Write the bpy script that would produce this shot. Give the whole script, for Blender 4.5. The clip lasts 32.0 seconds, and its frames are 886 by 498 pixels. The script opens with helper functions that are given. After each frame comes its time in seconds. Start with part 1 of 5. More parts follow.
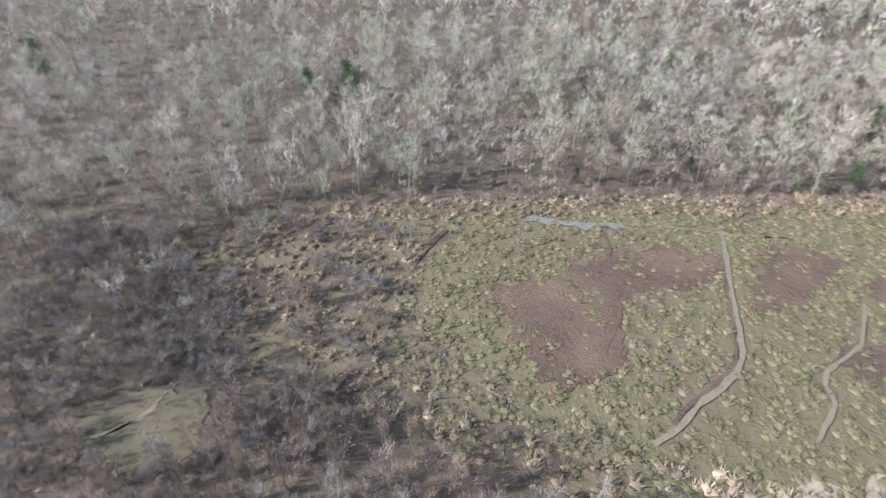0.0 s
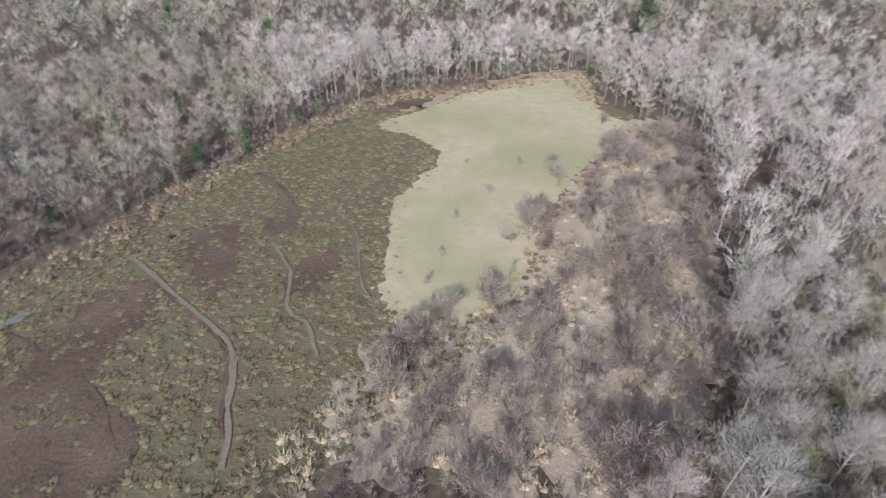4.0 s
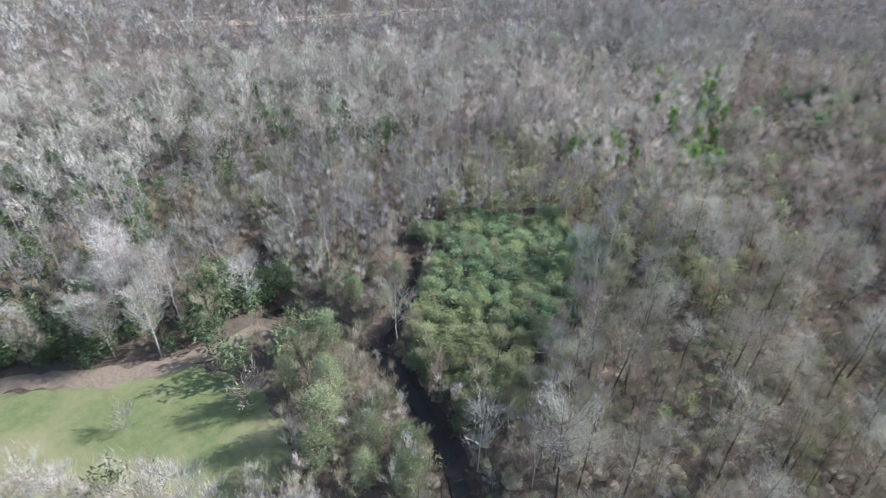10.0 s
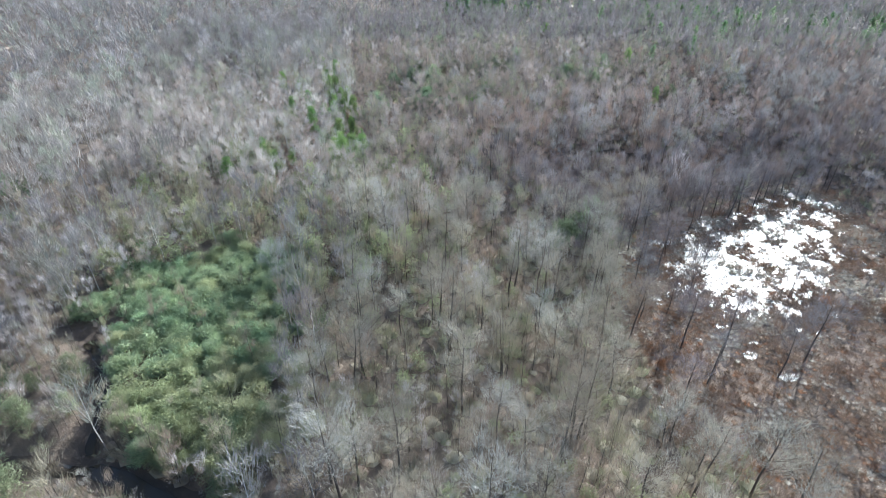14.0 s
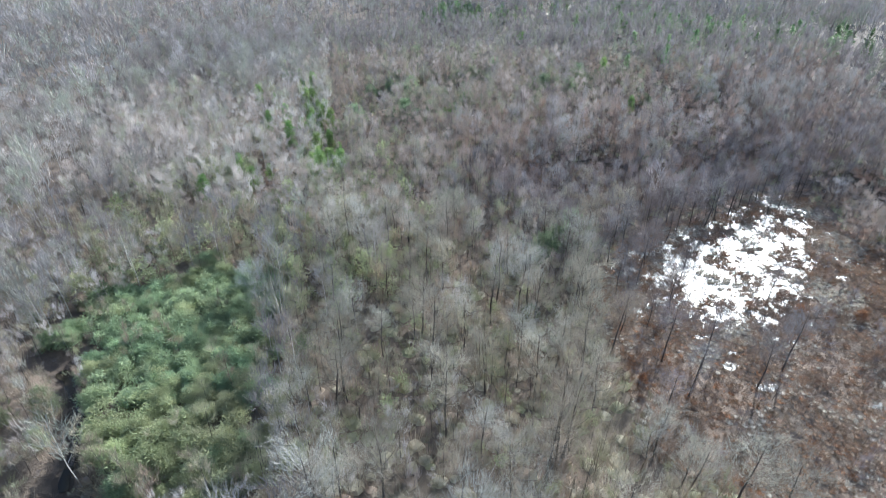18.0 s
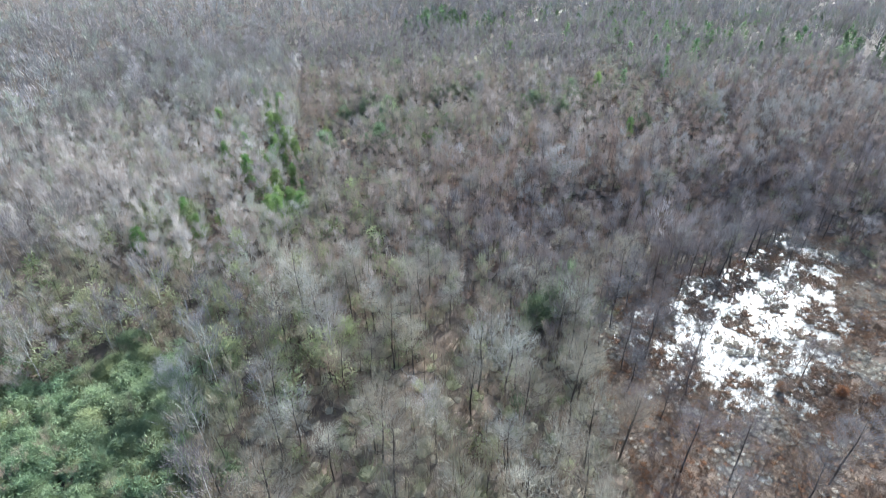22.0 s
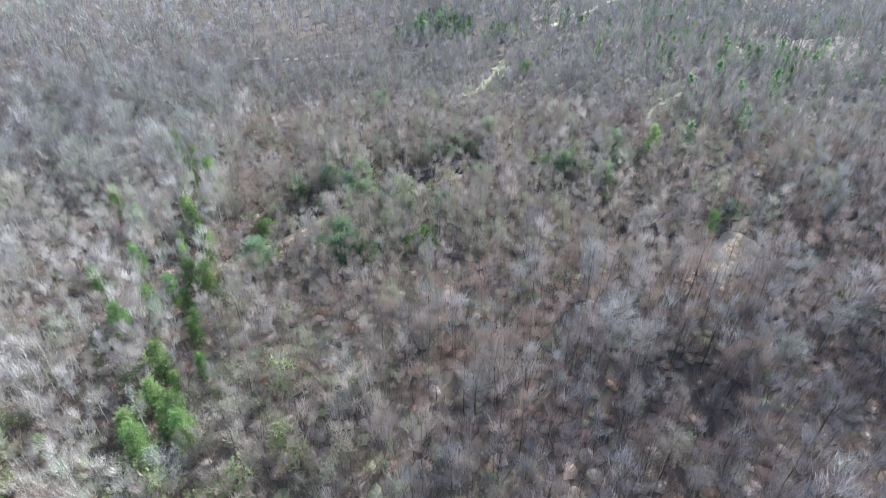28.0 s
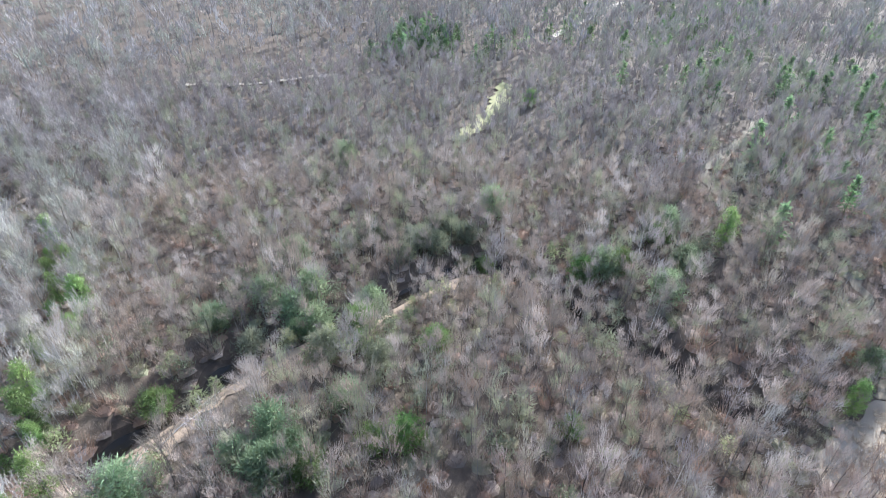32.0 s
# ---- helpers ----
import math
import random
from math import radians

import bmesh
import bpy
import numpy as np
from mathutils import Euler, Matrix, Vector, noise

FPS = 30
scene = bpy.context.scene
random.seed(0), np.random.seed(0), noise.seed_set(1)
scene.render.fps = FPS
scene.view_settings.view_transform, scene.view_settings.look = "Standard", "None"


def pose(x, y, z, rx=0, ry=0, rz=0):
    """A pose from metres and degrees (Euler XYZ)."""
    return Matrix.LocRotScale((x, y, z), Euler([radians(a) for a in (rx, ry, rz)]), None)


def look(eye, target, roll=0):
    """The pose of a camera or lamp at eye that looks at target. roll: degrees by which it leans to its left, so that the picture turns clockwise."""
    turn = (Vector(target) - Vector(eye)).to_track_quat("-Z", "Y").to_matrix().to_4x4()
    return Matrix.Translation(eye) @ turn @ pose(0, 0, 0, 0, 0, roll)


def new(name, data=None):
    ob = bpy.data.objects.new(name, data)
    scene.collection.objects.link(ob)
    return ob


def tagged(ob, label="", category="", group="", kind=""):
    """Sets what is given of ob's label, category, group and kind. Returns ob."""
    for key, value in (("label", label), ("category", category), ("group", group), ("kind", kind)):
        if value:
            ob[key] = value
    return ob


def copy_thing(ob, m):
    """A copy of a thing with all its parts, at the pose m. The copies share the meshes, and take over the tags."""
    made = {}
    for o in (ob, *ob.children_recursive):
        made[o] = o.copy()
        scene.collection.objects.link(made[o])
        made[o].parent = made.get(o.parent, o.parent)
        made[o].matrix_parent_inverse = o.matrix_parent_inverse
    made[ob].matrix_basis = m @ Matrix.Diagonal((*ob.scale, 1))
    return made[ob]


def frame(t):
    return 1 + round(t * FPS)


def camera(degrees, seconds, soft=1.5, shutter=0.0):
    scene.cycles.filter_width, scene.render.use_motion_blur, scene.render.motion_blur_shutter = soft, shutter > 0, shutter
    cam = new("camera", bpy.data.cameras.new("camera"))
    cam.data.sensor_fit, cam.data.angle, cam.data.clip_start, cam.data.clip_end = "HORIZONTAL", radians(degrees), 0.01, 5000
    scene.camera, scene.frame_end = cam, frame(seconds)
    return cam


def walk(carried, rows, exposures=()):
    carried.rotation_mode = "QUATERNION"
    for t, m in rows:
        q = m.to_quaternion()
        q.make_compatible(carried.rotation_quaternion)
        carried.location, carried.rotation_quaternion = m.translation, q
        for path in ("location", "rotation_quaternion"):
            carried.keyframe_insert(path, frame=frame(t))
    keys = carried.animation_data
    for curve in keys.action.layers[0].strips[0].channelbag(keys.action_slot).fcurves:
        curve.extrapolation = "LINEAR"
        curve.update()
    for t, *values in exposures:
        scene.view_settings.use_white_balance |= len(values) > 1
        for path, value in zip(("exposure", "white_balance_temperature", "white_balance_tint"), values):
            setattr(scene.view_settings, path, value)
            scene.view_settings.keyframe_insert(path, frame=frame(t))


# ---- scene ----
cam = camera(78.04, 32.0, soft=0.8, shutter=0.32)

from mathutils import geometry


def view(x, y, z, yaw, pitch, roll):
    """The camera's pose from its place, its heading to the left of +y, its tilt and its roll."""
    return pose(x, y, z, 90 + pitch, 0, yaw) @ pose(0, 0, 0, 0, 0, roll)


PATH = [
    (0, view(2.20, 4.20, 60.00, 219.09, -35.43, -0.47)),
    (0.5, view(2.13, 4.06, 59.99, 210.11, -35.39, -0.37)),
    (1, view(2.07, 3.91, 59.98, 202.12, -35.31, -0.30)),
    (1.5, view(2.00, 3.77, 59.96, 195.27, -35.21, -0.28)),
    (2, view(1.93, 3.62, 59.95, 188.48, -35.09, -0.25)),
    (2.5, view(1.87, 3.48, 59.94, 180.25, -34.96, -0.19)),
    (4.5, view(1.60, 2.90, 59.89, 143.61, -34.42, -0.43)),
    (5, view(1.50, 2.61, 59.88, 133.48, -34.36, -0.42)),
    (5.5, view(1.40, 2.33, 59.86, 121.40, -34.31, -0.38)),
    (6, view(1.30, 2.04, 59.85, 110.30, -34.26, -0.34)),
    (6.5, view(1.20, 1.76, 59.84, 100.07, -34.17, -0.33)),
    (7, view(1.10, 1.47, 59.82, 89.93, -34.04, -0.30)),
    (7.5, view(1.00, 1.19, 59.81, 78.45, -33.87, -0.31)),
    (8, view(0.88, 0.90, 59.80, 67.25, -33.85, -0.14)),
    (8.5, view(0.70, 0.59, 59.80, 56.96, -33.98, 0.29)),
    (9, view(0.49, 0.28, 59.86, 48.49, -33.93, 0.46)),
    (9.5, view(0.32, 0.03, 59.94, 41.90, -33.75, 0.43)),
    (10, view(0.19, -0.14, 60.04, 35.20, -33.58, 0.49)),
    (10.5, view(0.12, -0.20, 60.13, 26.84, -33.41, 0.49)),
    (11, view(0.09, -0.21, 60.15, 17.43, -33.24, 0.36)),
    (11.5, view(0.07, -0.16, 60.11, 12.02, -33.10, 0.22)),
    (12, view(0.07, -0.06, 60.04, 9.40, -32.99, 0.15)),
    (12.5, view(0.06, -0.00, 60.00, 4.52, -32.84, 0.13)),
    (13, view(0.01, 0.02, 59.98, 0.01, -32.69, 0.13)),
    (13.5, view(-0.04, 0.06, 59.96, -1.52, -32.58, 0.14)),
    (14, view(-0.08, 0.09, 59.96, -2.14, -32.51, 0.11)),
    (14.5, view(-0.11, 0.11, 59.97, -2.51, -32.47, 0.07)),
    (16.5, view(-0.33, -0.23, 61.55, -3.45, -32.01, 0.21)),
    (17, view(-0.30, -0.03, 61.60, -3.58, -32.01, 0.20)),
    (17.5, view(-0.17, 0.56, 61.66, -3.98, -32.03, 0.20)),
    (18, view(0.15, 1.66, 61.75, -4.42, -32.04, 0.14)),
    (18.5, view(0.60, 3.23, 61.82, -5.11, -32.05, 0.01)),
    (19, view(1.13, 5.16, 61.85, -5.69, -32.07, -0.11)),
    (19.5, view(1.83, 7.38, 61.91, -5.98, -32.08, -0.19)),
    (20, view(2.67, 9.87, 62.04, -5.90, -32.09, -0.25)),
    (20.5, view(3.47, 12.63, 62.21, -5.75, -32.08, -0.29)),
    (21, view(4.21, 15.71, 62.35, -5.57, -32.05, -0.31)),
    (21.5, view(4.97, 19.22, 62.46, -5.30, -32.04, -0.34)),
    (22, view(5.79, 23.07, 62.64, -5.16, -32.06, -0.34)),
    (22.5, view(6.64, 27.16, 62.84, -5.12, -32.12, -0.31)),
    (23, view(7.52, 31.52, 63.03, -5.19, -32.23, -0.30)),
    (23.5, view(8.47, 36.19, 63.17, -5.24, -32.37, -0.36)),
    (24, view(9.51, 41.18, 63.28, -4.99, -32.52, -0.53)),
    (24.5, view(10.58, 46.34, 63.48, -4.69, -32.69, -0.73)),
    (25, view(11.51, 51.50, 63.91, -4.29, -32.88, -0.87)),
    (25.5, view(12.19, 56.57, 64.56, -4.06, -33.09, -0.93)),
    (27.5, view(13.28, 81.12, 64.16, -4.59, -33.66, -0.34)),
    (28, view(13.87, 87.33, 64.04, -4.77, -33.81, -0.33)),
    (28.5, view(14.52, 93.68, 63.83, -4.98, -33.99, -0.31)),
    (29, view(15.16, 100.09, 63.55, -5.19, -34.16, -0.24)),
    (29.5, view(15.70, 106.49, 63.27, -5.42, -34.33, -0.14)),
    (30, view(16.16, 112.88, 63.02, -5.67, -34.47, -0.07)),
    (30.5, view(16.53, 119.27, 62.72, -5.85, -34.56, -0.04)),
    (31, view(16.84, 125.65, 62.38, -6.21, -34.57, 0.00)),
    (31.5, view(17.26, 132.01, 62.13, -6.47, -34.57, 0.01)),
    (32, view(17.81, 138.35, 62.01, -6.71, -34.63, -0.00)),
]

LIGHT = [(0.0, 0.77, 6120, 8), (2.0, 0.31, 6080, 9), (5.0, -0.03, 6080, 12), (7.0, 0.02, 5980, 13), (8.0, 0.43, 5940, 12), (9.0, 0.63, 5880, 10), (11.0, 1.02, 5750, 7), (13.0, 1.12, 5650, 5), (20.0, 1.11, 5620, 5), (25.0, 1.22, 5600, 5), (28.0, 1.27, 5620, 7), (32.0, 1.31, 5660, 9)]
walk(cam, PATH, LIGHT)

# ---- world, sun, exposure ----
SUN_AZIMUTH, SUN_HEIGHT = 38.0, 30.0  # degrees clockwise from +y, and above the horizon
world = bpy.data.worlds.new("world")
scene.world = world
world.use_nodes = True
wn = world.node_tree.nodes
sky = wn.new("ShaderNodeTexSky")
sky.sky_type = "NISHITA"
sky.sun_disc = False
sky.sun_elevation, sky.sun_rotation = radians(SUN_HEIGHT), radians(SUN_AZIMUTH)
sky.air_density, sky.dust_density = 1.0, 1.5
wn["Background"].inputs["Strength"].default_value = 0.13
world.node_tree.links.new(sky.outputs[0], wn["Background"].inputs["Color"])
sun = new("sun", bpy.data.lights.new("sun", "SUN"))
sun.data.energy, sun.data.angle, sun.data.color = 5.0, radians(0.5), (1.0, 0.96, 0.9)
toward = Vector((math.sin(radians(SUN_AZIMUTH)) * math.cos(radians(SUN_HEIGHT)),
                 math.cos(radians(SUN_AZIMUTH)) * math.cos(radians(SUN_HEIGHT)), math.sin(radians(SUN_HEIGHT))))
sun.matrix_world = look(toward * 500, (0, 0, 0))

# ---- materials ----


def surface(name, a, b, c, fine=2.0, broad=0.05, rough=0.9, bump=0.3, toned=0.0, gloss=0.2, dark=None, thin=0.0, alt=None):
    """A matt natural surface: a and b mixed by fine grain, c by broad patches; toned mixes in each plant's own tone."""
    mat = bpy.data.materials.new(name)
    mat.use_nodes = True
    nt = mat.node_tree
    nodes, link = nt.nodes, nt.links.new
    bsdf = nodes["Principled BSDF"]
    place = nodes.new("ShaderNodeNewGeometry")
    grain, patch = nodes.new("ShaderNodeTexNoise"), nodes.new("ShaderNodeTexNoise")
    grain.inputs["Scale"].default_value, grain.inputs["Detail"].default_value = fine, 6.0
    grain.inputs["Roughness"].default_value = 0.7
    patch.inputs["Scale"].default_value, patch.inputs["Detail"].default_value = broad, 5.0
    link(place.outputs["Position"], grain.inputs["Vector"])
    link(place.outputs["Position"], patch.inputs["Vector"])

    def ramp(socket, low, high):
        r = nodes.new("ShaderNodeMapRange")
        r.inputs["From Min"].default_value, r.inputs["From Max"].default_value = low, high
        link(socket, r.inputs["Value"])
        return r.outputs["Result"]

    def mix(fac, one, two):
        m = nodes.new("ShaderNodeMix")
        m.data_type = "RGBA"
        link(fac, m.inputs["Factor"])
        for socket, value in ((m.inputs[6], one), (m.inputs[7], two)):
            if isinstance(value, tuple):
                socket.default_value = (*value, 1.0)
            else:
                link(value, socket)
        return m.outputs[2]

    colour = mix(ramp(grain.outputs["Fac"], 0.32, 0.68), a, b)
    colour = mix(ramp(patch.outputs["Fac"], 0.42, 0.62), colour, c)
    if toned:
        attr, info = nodes.new("ShaderNodeAttribute"), nodes.new("ShaderNodeObjectInfo")
        attr.attribute_name = "tone"
        total, part_of = nodes.new("ShaderNodeMath"), nodes.new("ShaderNodeMath")
        total.operation, part_of.operation = "ADD", "FRACT"
        link(attr.outputs["Fac"], total.inputs[0])
        link(info.outputs["Random"], total.inputs[1])
        link(total.outputs[0], part_of.inputs[0])
        spread = nodes.new("ShaderNodeMapRange")
        spread.inputs["To Min"].default_value, spread.inputs["To Max"].default_value = 1.0 - toned, 1.0 + toned
        link(part_of.outputs[0], spread.inputs["Value"])
        hsv = nodes.new("ShaderNodeHueSaturation")
        link(spread.outputs["Result"], hsv.inputs["Value"])
        link(colour, hsv.inputs["Color"])
        colour = hsv.outputs["Color"]
        if dark:
            turned = nodes.new("ShaderNodeMath")
            turned.operation = "MULTIPLY"
            turned.inputs[1].default_value = 7.31
            again = nodes.new("ShaderNodeMath")
            again.operation = "FRACT"
            link(part_of.outputs[0], turned.inputs[0])
            link(turned.outputs[0], again.inputs[0])
            colour = mix(ramp(again.outputs[0], 0.62, 0.9), colour, dark)
        if alt:
            turned, again = nodes.new("ShaderNodeMath"), nodes.new("ShaderNodeMath")
            turned.operation, again.operation = "MULTIPLY", "FRACT"
            turned.inputs[1].default_value = 13.7
            link(part_of.outputs[0], turned.inputs[0])
            link(turned.outputs[0], again.inputs[0])
            colour = mix(ramp(again.outputs[0], 0.58, 0.8), colour, alt)
    link(colour, bsdf.inputs["Base Color"])
    bsdf.inputs["Roughness"].default_value = rough
    bsdf.inputs["Specular IOR Level"].default_value = gloss
    if bump:
        b_node = nodes.new("ShaderNodeBump")
        b_node.inputs["Strength"].default_value, b_node.inputs["Distance"].default_value = bump, 0.4
        link(grain.outputs["Fac"], b_node.inputs["Height"])
        link(b_node.outputs["Normal"], bsdf.inputs["Normal"])
    if thin:
        through_light, both = nodes.new("ShaderNodeBsdfTranslucent"), nodes.new("ShaderNodeMixShader")
        link(colour, through_light.inputs["Color"])
        both.inputs[0].default_value = thin
        link(bsdf.outputs[0], both.inputs[1])
        link(through_light.outputs[0], both.inputs[2])
        link(both.outputs[0], nodes["Material Output"].inputs["Surface"])
    return mat


LITTER = surface("leaf_litter", (0.18, 0.138, 0.107), (0.1, 0.078, 0.062), (0.135, 0.11, 0.084), 0.8, 0.04, bump=0.8)
MARSH = surface("marsh_grass_soil", (0.15, 0.135, 0.082), (0.2, 0.172, 0.112), (0.175, 0.14, 0.1), 0.9, 0.035, bump=0.9)
STRAW = surface("straw_meadow", (0.54, 0.46, 0.325), (0.41, 0.365, 0.24), (0.365, 0.352, 0.205), 0.25, 0.032, bump=0.25)
TAN = surface("dry_grass", (0.53, 0.46, 0.365), (0.4, 0.34, 0.27), (0.4, 0.335, 0.26), 1.6, 0.09, bump=0.5)
SCRUB_SOIL = surface("scrub_soil", (0.48, 0.4, 0.32), (0.32, 0.258, 0.202), (0.4, 0.328, 0.26), 1.2, 0.09, bump=0.6)
GREEN = surface("mown_grass", (0.12, 0.158, 0.062), (0.195, 0.205, 0.098), (0.3, 0.265, 0.155), 0.7, 0.045, bump=0.2)
MUD = surface("brown_mud", (0.155, 0.108, 0.085), (0.1, 0.071, 0.057), (0.175, 0.125, 0.097), 1.3, 0.1, bump=0.8)
DIRT = surface("sandy_dirt", (0.42, 0.345, 0.265), (0.3, 0.235, 0.175), (0.37, 0.3, 0.225), 0.6, 0.1, bump=0.5)
BANK_SOIL = surface("bank_soil", (0.42, 0.325, 0.24), (0.28, 0.21, 0.15), (0.34, 0.26, 0.19), 0.8, 0.1, bump=0.6)
PALE_DIRT = surface("pale_gravel", (0.47, 0.42, 0.35), (0.37, 0.32, 0.26), (0.42, 0.37, 0.3), 1.0, 0.1, bump=0.3)
BOG = surface("bog_sedge", (0.18, 0.132, 0.1), (0.26, 0.195, 0.145), (0.13, 0.102, 0.08), 1.4, 0.06, bump=0.8)
MOSS = surface("mossy_clearing", (0.29, 0.29, 0.15), (0.34, 0.31, 0.18), (0.23, 0.24, 0.11), 0.3, 0.08, bump=0.4)
GREEN_GREY = surface("grey_green_moss", (0.13, 0.122, 0.08), (0.095, 0.085, 0.06), (0.155, 0.13, 0.09), 0.8, 0.1, bump=0.3)
BARK = surface("grey_bark", (0.3, 0.28, 0.255), (0.19, 0.175, 0.155), (0.24, 0.22, 0.2), 3.0, 0.05, bump=0.3, toned=0.3, dark=(0.11, 0.095, 0.085))
PALE_BARK = surface("pale_bark", (0.52, 0.5, 0.465), (0.38, 0.36, 0.33), (0.45, 0.43, 0.4), 1.0, 0.05, bump=0.3, toned=0.25)
TWIG = surface("bare_twigs", (0.48, 0.445, 0.415), (0.38, 0.35, 0.325), (0.42, 0.365, 0.33), 0.2, 0.022, bump=0, toned=0.39, dark=(0.34, 0.285, 0.245), thin=0.2, alt=(0.4, 0.41, 0.33))
YOUNG_TWIG = surface("young_twigs", (0.45, 0.4, 0.365), (0.34, 0.296, 0.268), (0.36, 0.3, 0.262), 0.15, 0.035, bump=0, toned=0.45, dark=(0.355, 0.365, 0.24), thin=0.2, alt=(0.37, 0.3, 0.25))
NEAR_TWIG = surface("lichen_grey_twigs", (0.449, 0.421, 0.349), (0.352, 0.327, 0.267), (0.408, 0.366, 0.291), 0.2, 0.03, bump=0, toned=0.39, dark=(0.337, 0.287, 0.223), thin=0.2, alt=(0.469, 0.455, 0.407))
OLIVE_TWIG = surface("olive_brown_twigs", (0.378, 0.336, 0.255), (0.288, 0.252, 0.185), (0.333, 0.305, 0.22), 0.15, 0.04, bump=0, toned=0.42, dark=(0.324, 0.327, 0.194), thin=0.2, alt=(0.342, 0.266, 0.202))
GREY_TWIG = surface("grey_twigs", (0.4, 0.378, 0.37), (0.31, 0.29, 0.285), (0.36, 0.32, 0.31), 0.15, 0.02, bump=0, toned=0.36, dark=(0.3, 0.26, 0.24), thin=0.2, alt=(0.34, 0.34, 0.285))
MAUVE_TWIG = surface("mauve_twigs", (0.362, 0.325, 0.319), (0.271, 0.239, 0.237), (0.322, 0.279, 0.268), 0.15, 0.03, bump=0, toned=0.36, dark=(0.27, 0.233, 0.224), thin=0.2, alt=(0.316, 0.316, 0.241))
BOG_TWIG = surface("bog_shrub_twigs", (0.32, 0.25, 0.2), (0.225, 0.172, 0.138), (0.33, 0.24, 0.175), 0.4, 0.06, bump=0, toned=0.3, dark=(0.3, 0.18, 0.11), thin=0.2)
BRUSH_TWIG = surface("brush_twigs", (0.43, 0.35, 0.3), (0.32, 0.255, 0.215), (0.38, 0.31, 0.26), 0.15, 0.035, bump=0, toned=0.42, dark=(0.34, 0.335, 0.215), thin=0.2, alt=(0.36, 0.25, 0.19))
PINE_DARK = surface("dark_pine_needles", (0.08, 0.125, 0.07), (0.12, 0.17, 0.09), (0.1, 0.15, 0.08), 0.4, 0.08, rough=0.8, bump=0, toned=0.25, gloss=0.15, thin=0.2)
SHRUB_TWIG = surface("shrub_twigs", (0.32, 0.26, 0.24), (0.22, 0.176, 0.16), (0.28, 0.222, 0.2), 0.6, 0.05, bump=0, toned=0.32, thin=0.2, alt=(0.34, 0.29, 0.27))
LEAF = surface("evergreen_leaves", (0.25, 0.345, 0.2), (0.33, 0.42, 0.25), (0.35, 0.4, 0.235), 0.3, 0.08, rough=0.8, bump=0, toned=0.26, gloss=0.15, thin=0.4)
# dark green leaves, lowered further for the black shadow gaps between shrubs
DARK_SHADED_LEAF = surface("dark_shaded_evergreen_leaves", (0.12, 0.172, 0.092), (0.172, 0.224, 0.124), (0.192, 0.228, 0.128), 0.3, 0.08, rough=0.8, bump=0, toned=0.35, gloss=0.15, thin=0.3)
BRIGHT_LEAF = surface("spring_leaves", (0.15, 0.262, 0.088), (0.21, 0.33, 0.115), (0.27, 0.35, 0.135), 0.3, 0.1, rough=0.8, bump=0, toned=0.3, gloss=0.15, thin=0.42)
PINE = surface("pine_needles", (0.15, 0.235, 0.115), (0.205, 0.295, 0.15), (0.22, 0.285, 0.15), 0.4, 0.08, rough=0.8, bump=0, toned=0.35, gloss=0.15, thin=0.4)
WILLOW_LEAF = surface("willow_buds", (0.27, 0.315, 0.18), (0.215, 0.255, 0.145), (0.31, 0.33, 0.205), 0.5, 0.06, rough=0.8, bump=0, toned=0.3, gloss=0.15, thin=0.4)
BUD = surface("budding_twigs", (0.36, 0.4, 0.22), (0.29, 0.33, 0.175), (0.4, 0.405, 0.245), 0.5, 0.06, rough=0.8, bump=0, toned=0.3, gloss=0.15, thin=0.45)
PATH_SOIL = surface("path_soil", (0.28, 0.218, 0.17), (0.195, 0.15, 0.116), (0.245, 0.195, 0.145), 0.8, 0.1, bump=0.5)
OLIVE = surface("grey_olive_leaves", (0.28, 0.3, 0.2), (0.22, 0.24, 0.16), (0.31, 0.315, 0.22), 0.5, 0.06, rough=0.8, bump=0, toned=0.26, gloss=0.15, thin=0.4)
MID_LEAF = surface("green_shrub_leaves", (0.22, 0.3, 0.175), (0.29, 0.365, 0.22), (0.31, 0.355, 0.215), 0.3, 0.08, rough=0.8, bump=0, toned=0.3, gloss=0.15, thin=0.42)
# wet mud, with the deep shade of the creek's cut in its colour
SHADED_WET_MUD = surface("shaded_wet_creek_mud", (0.075, 0.058, 0.046), (0.05, 0.04, 0.033), (0.095, 0.073, 0.056), 0.8, 0.1, rough=0.7, bump=0.6)
TUSSOCK = surface("grass_tussocks", (0.205, 0.192, 0.112), (0.25, 0.226, 0.142), (0.195, 0.192, 0.102), 0.25, 0.04, bump=0, toned=0.28, dark=(0.17, 0.145, 0.09), thin=0.2, alt=(0.27, 0.225, 0.15))
PALE_STRAW = surface("bleached_straw", (0.62, 0.52, 0.4), (0.46, 0.375, 0.285), (0.54, 0.44, 0.335), 0.3, 0.06, bump=0, toned=0.25, thin=0.3)
BROWN_REED = surface("brown_reed", (0.36, 0.285, 0.22), (0.255, 0.198, 0.15), (0.31, 0.24, 0.185), 0.3, 0.06, bump=0, toned=0.28, thin=0.2)
STRAW_BLADE = surface("dry_reed", (0.5, 0.405, 0.3), (0.36, 0.285, 0.21), (0.42, 0.335, 0.245), 0.3, 0.05, bump=0, toned=0.28, thin=0.25, dark=(0.27, 0.2, 0.15))
TRAIL = surface("worn_grass", (0.28, 0.245, 0.19), (0.19, 0.163, 0.122), (0.235, 0.2, 0.152), 1.1, 0.1, bump=0.5)
PALE_TWIG = surface("pale_twigs", (0.52, 0.495, 0.475), (0.42, 0.395, 0.375), (0.47, 0.445, 0.425), 0.2, 0.05, bump=0, toned=0.22, thin=0.2, dark=(0.4, 0.36, 0.33))
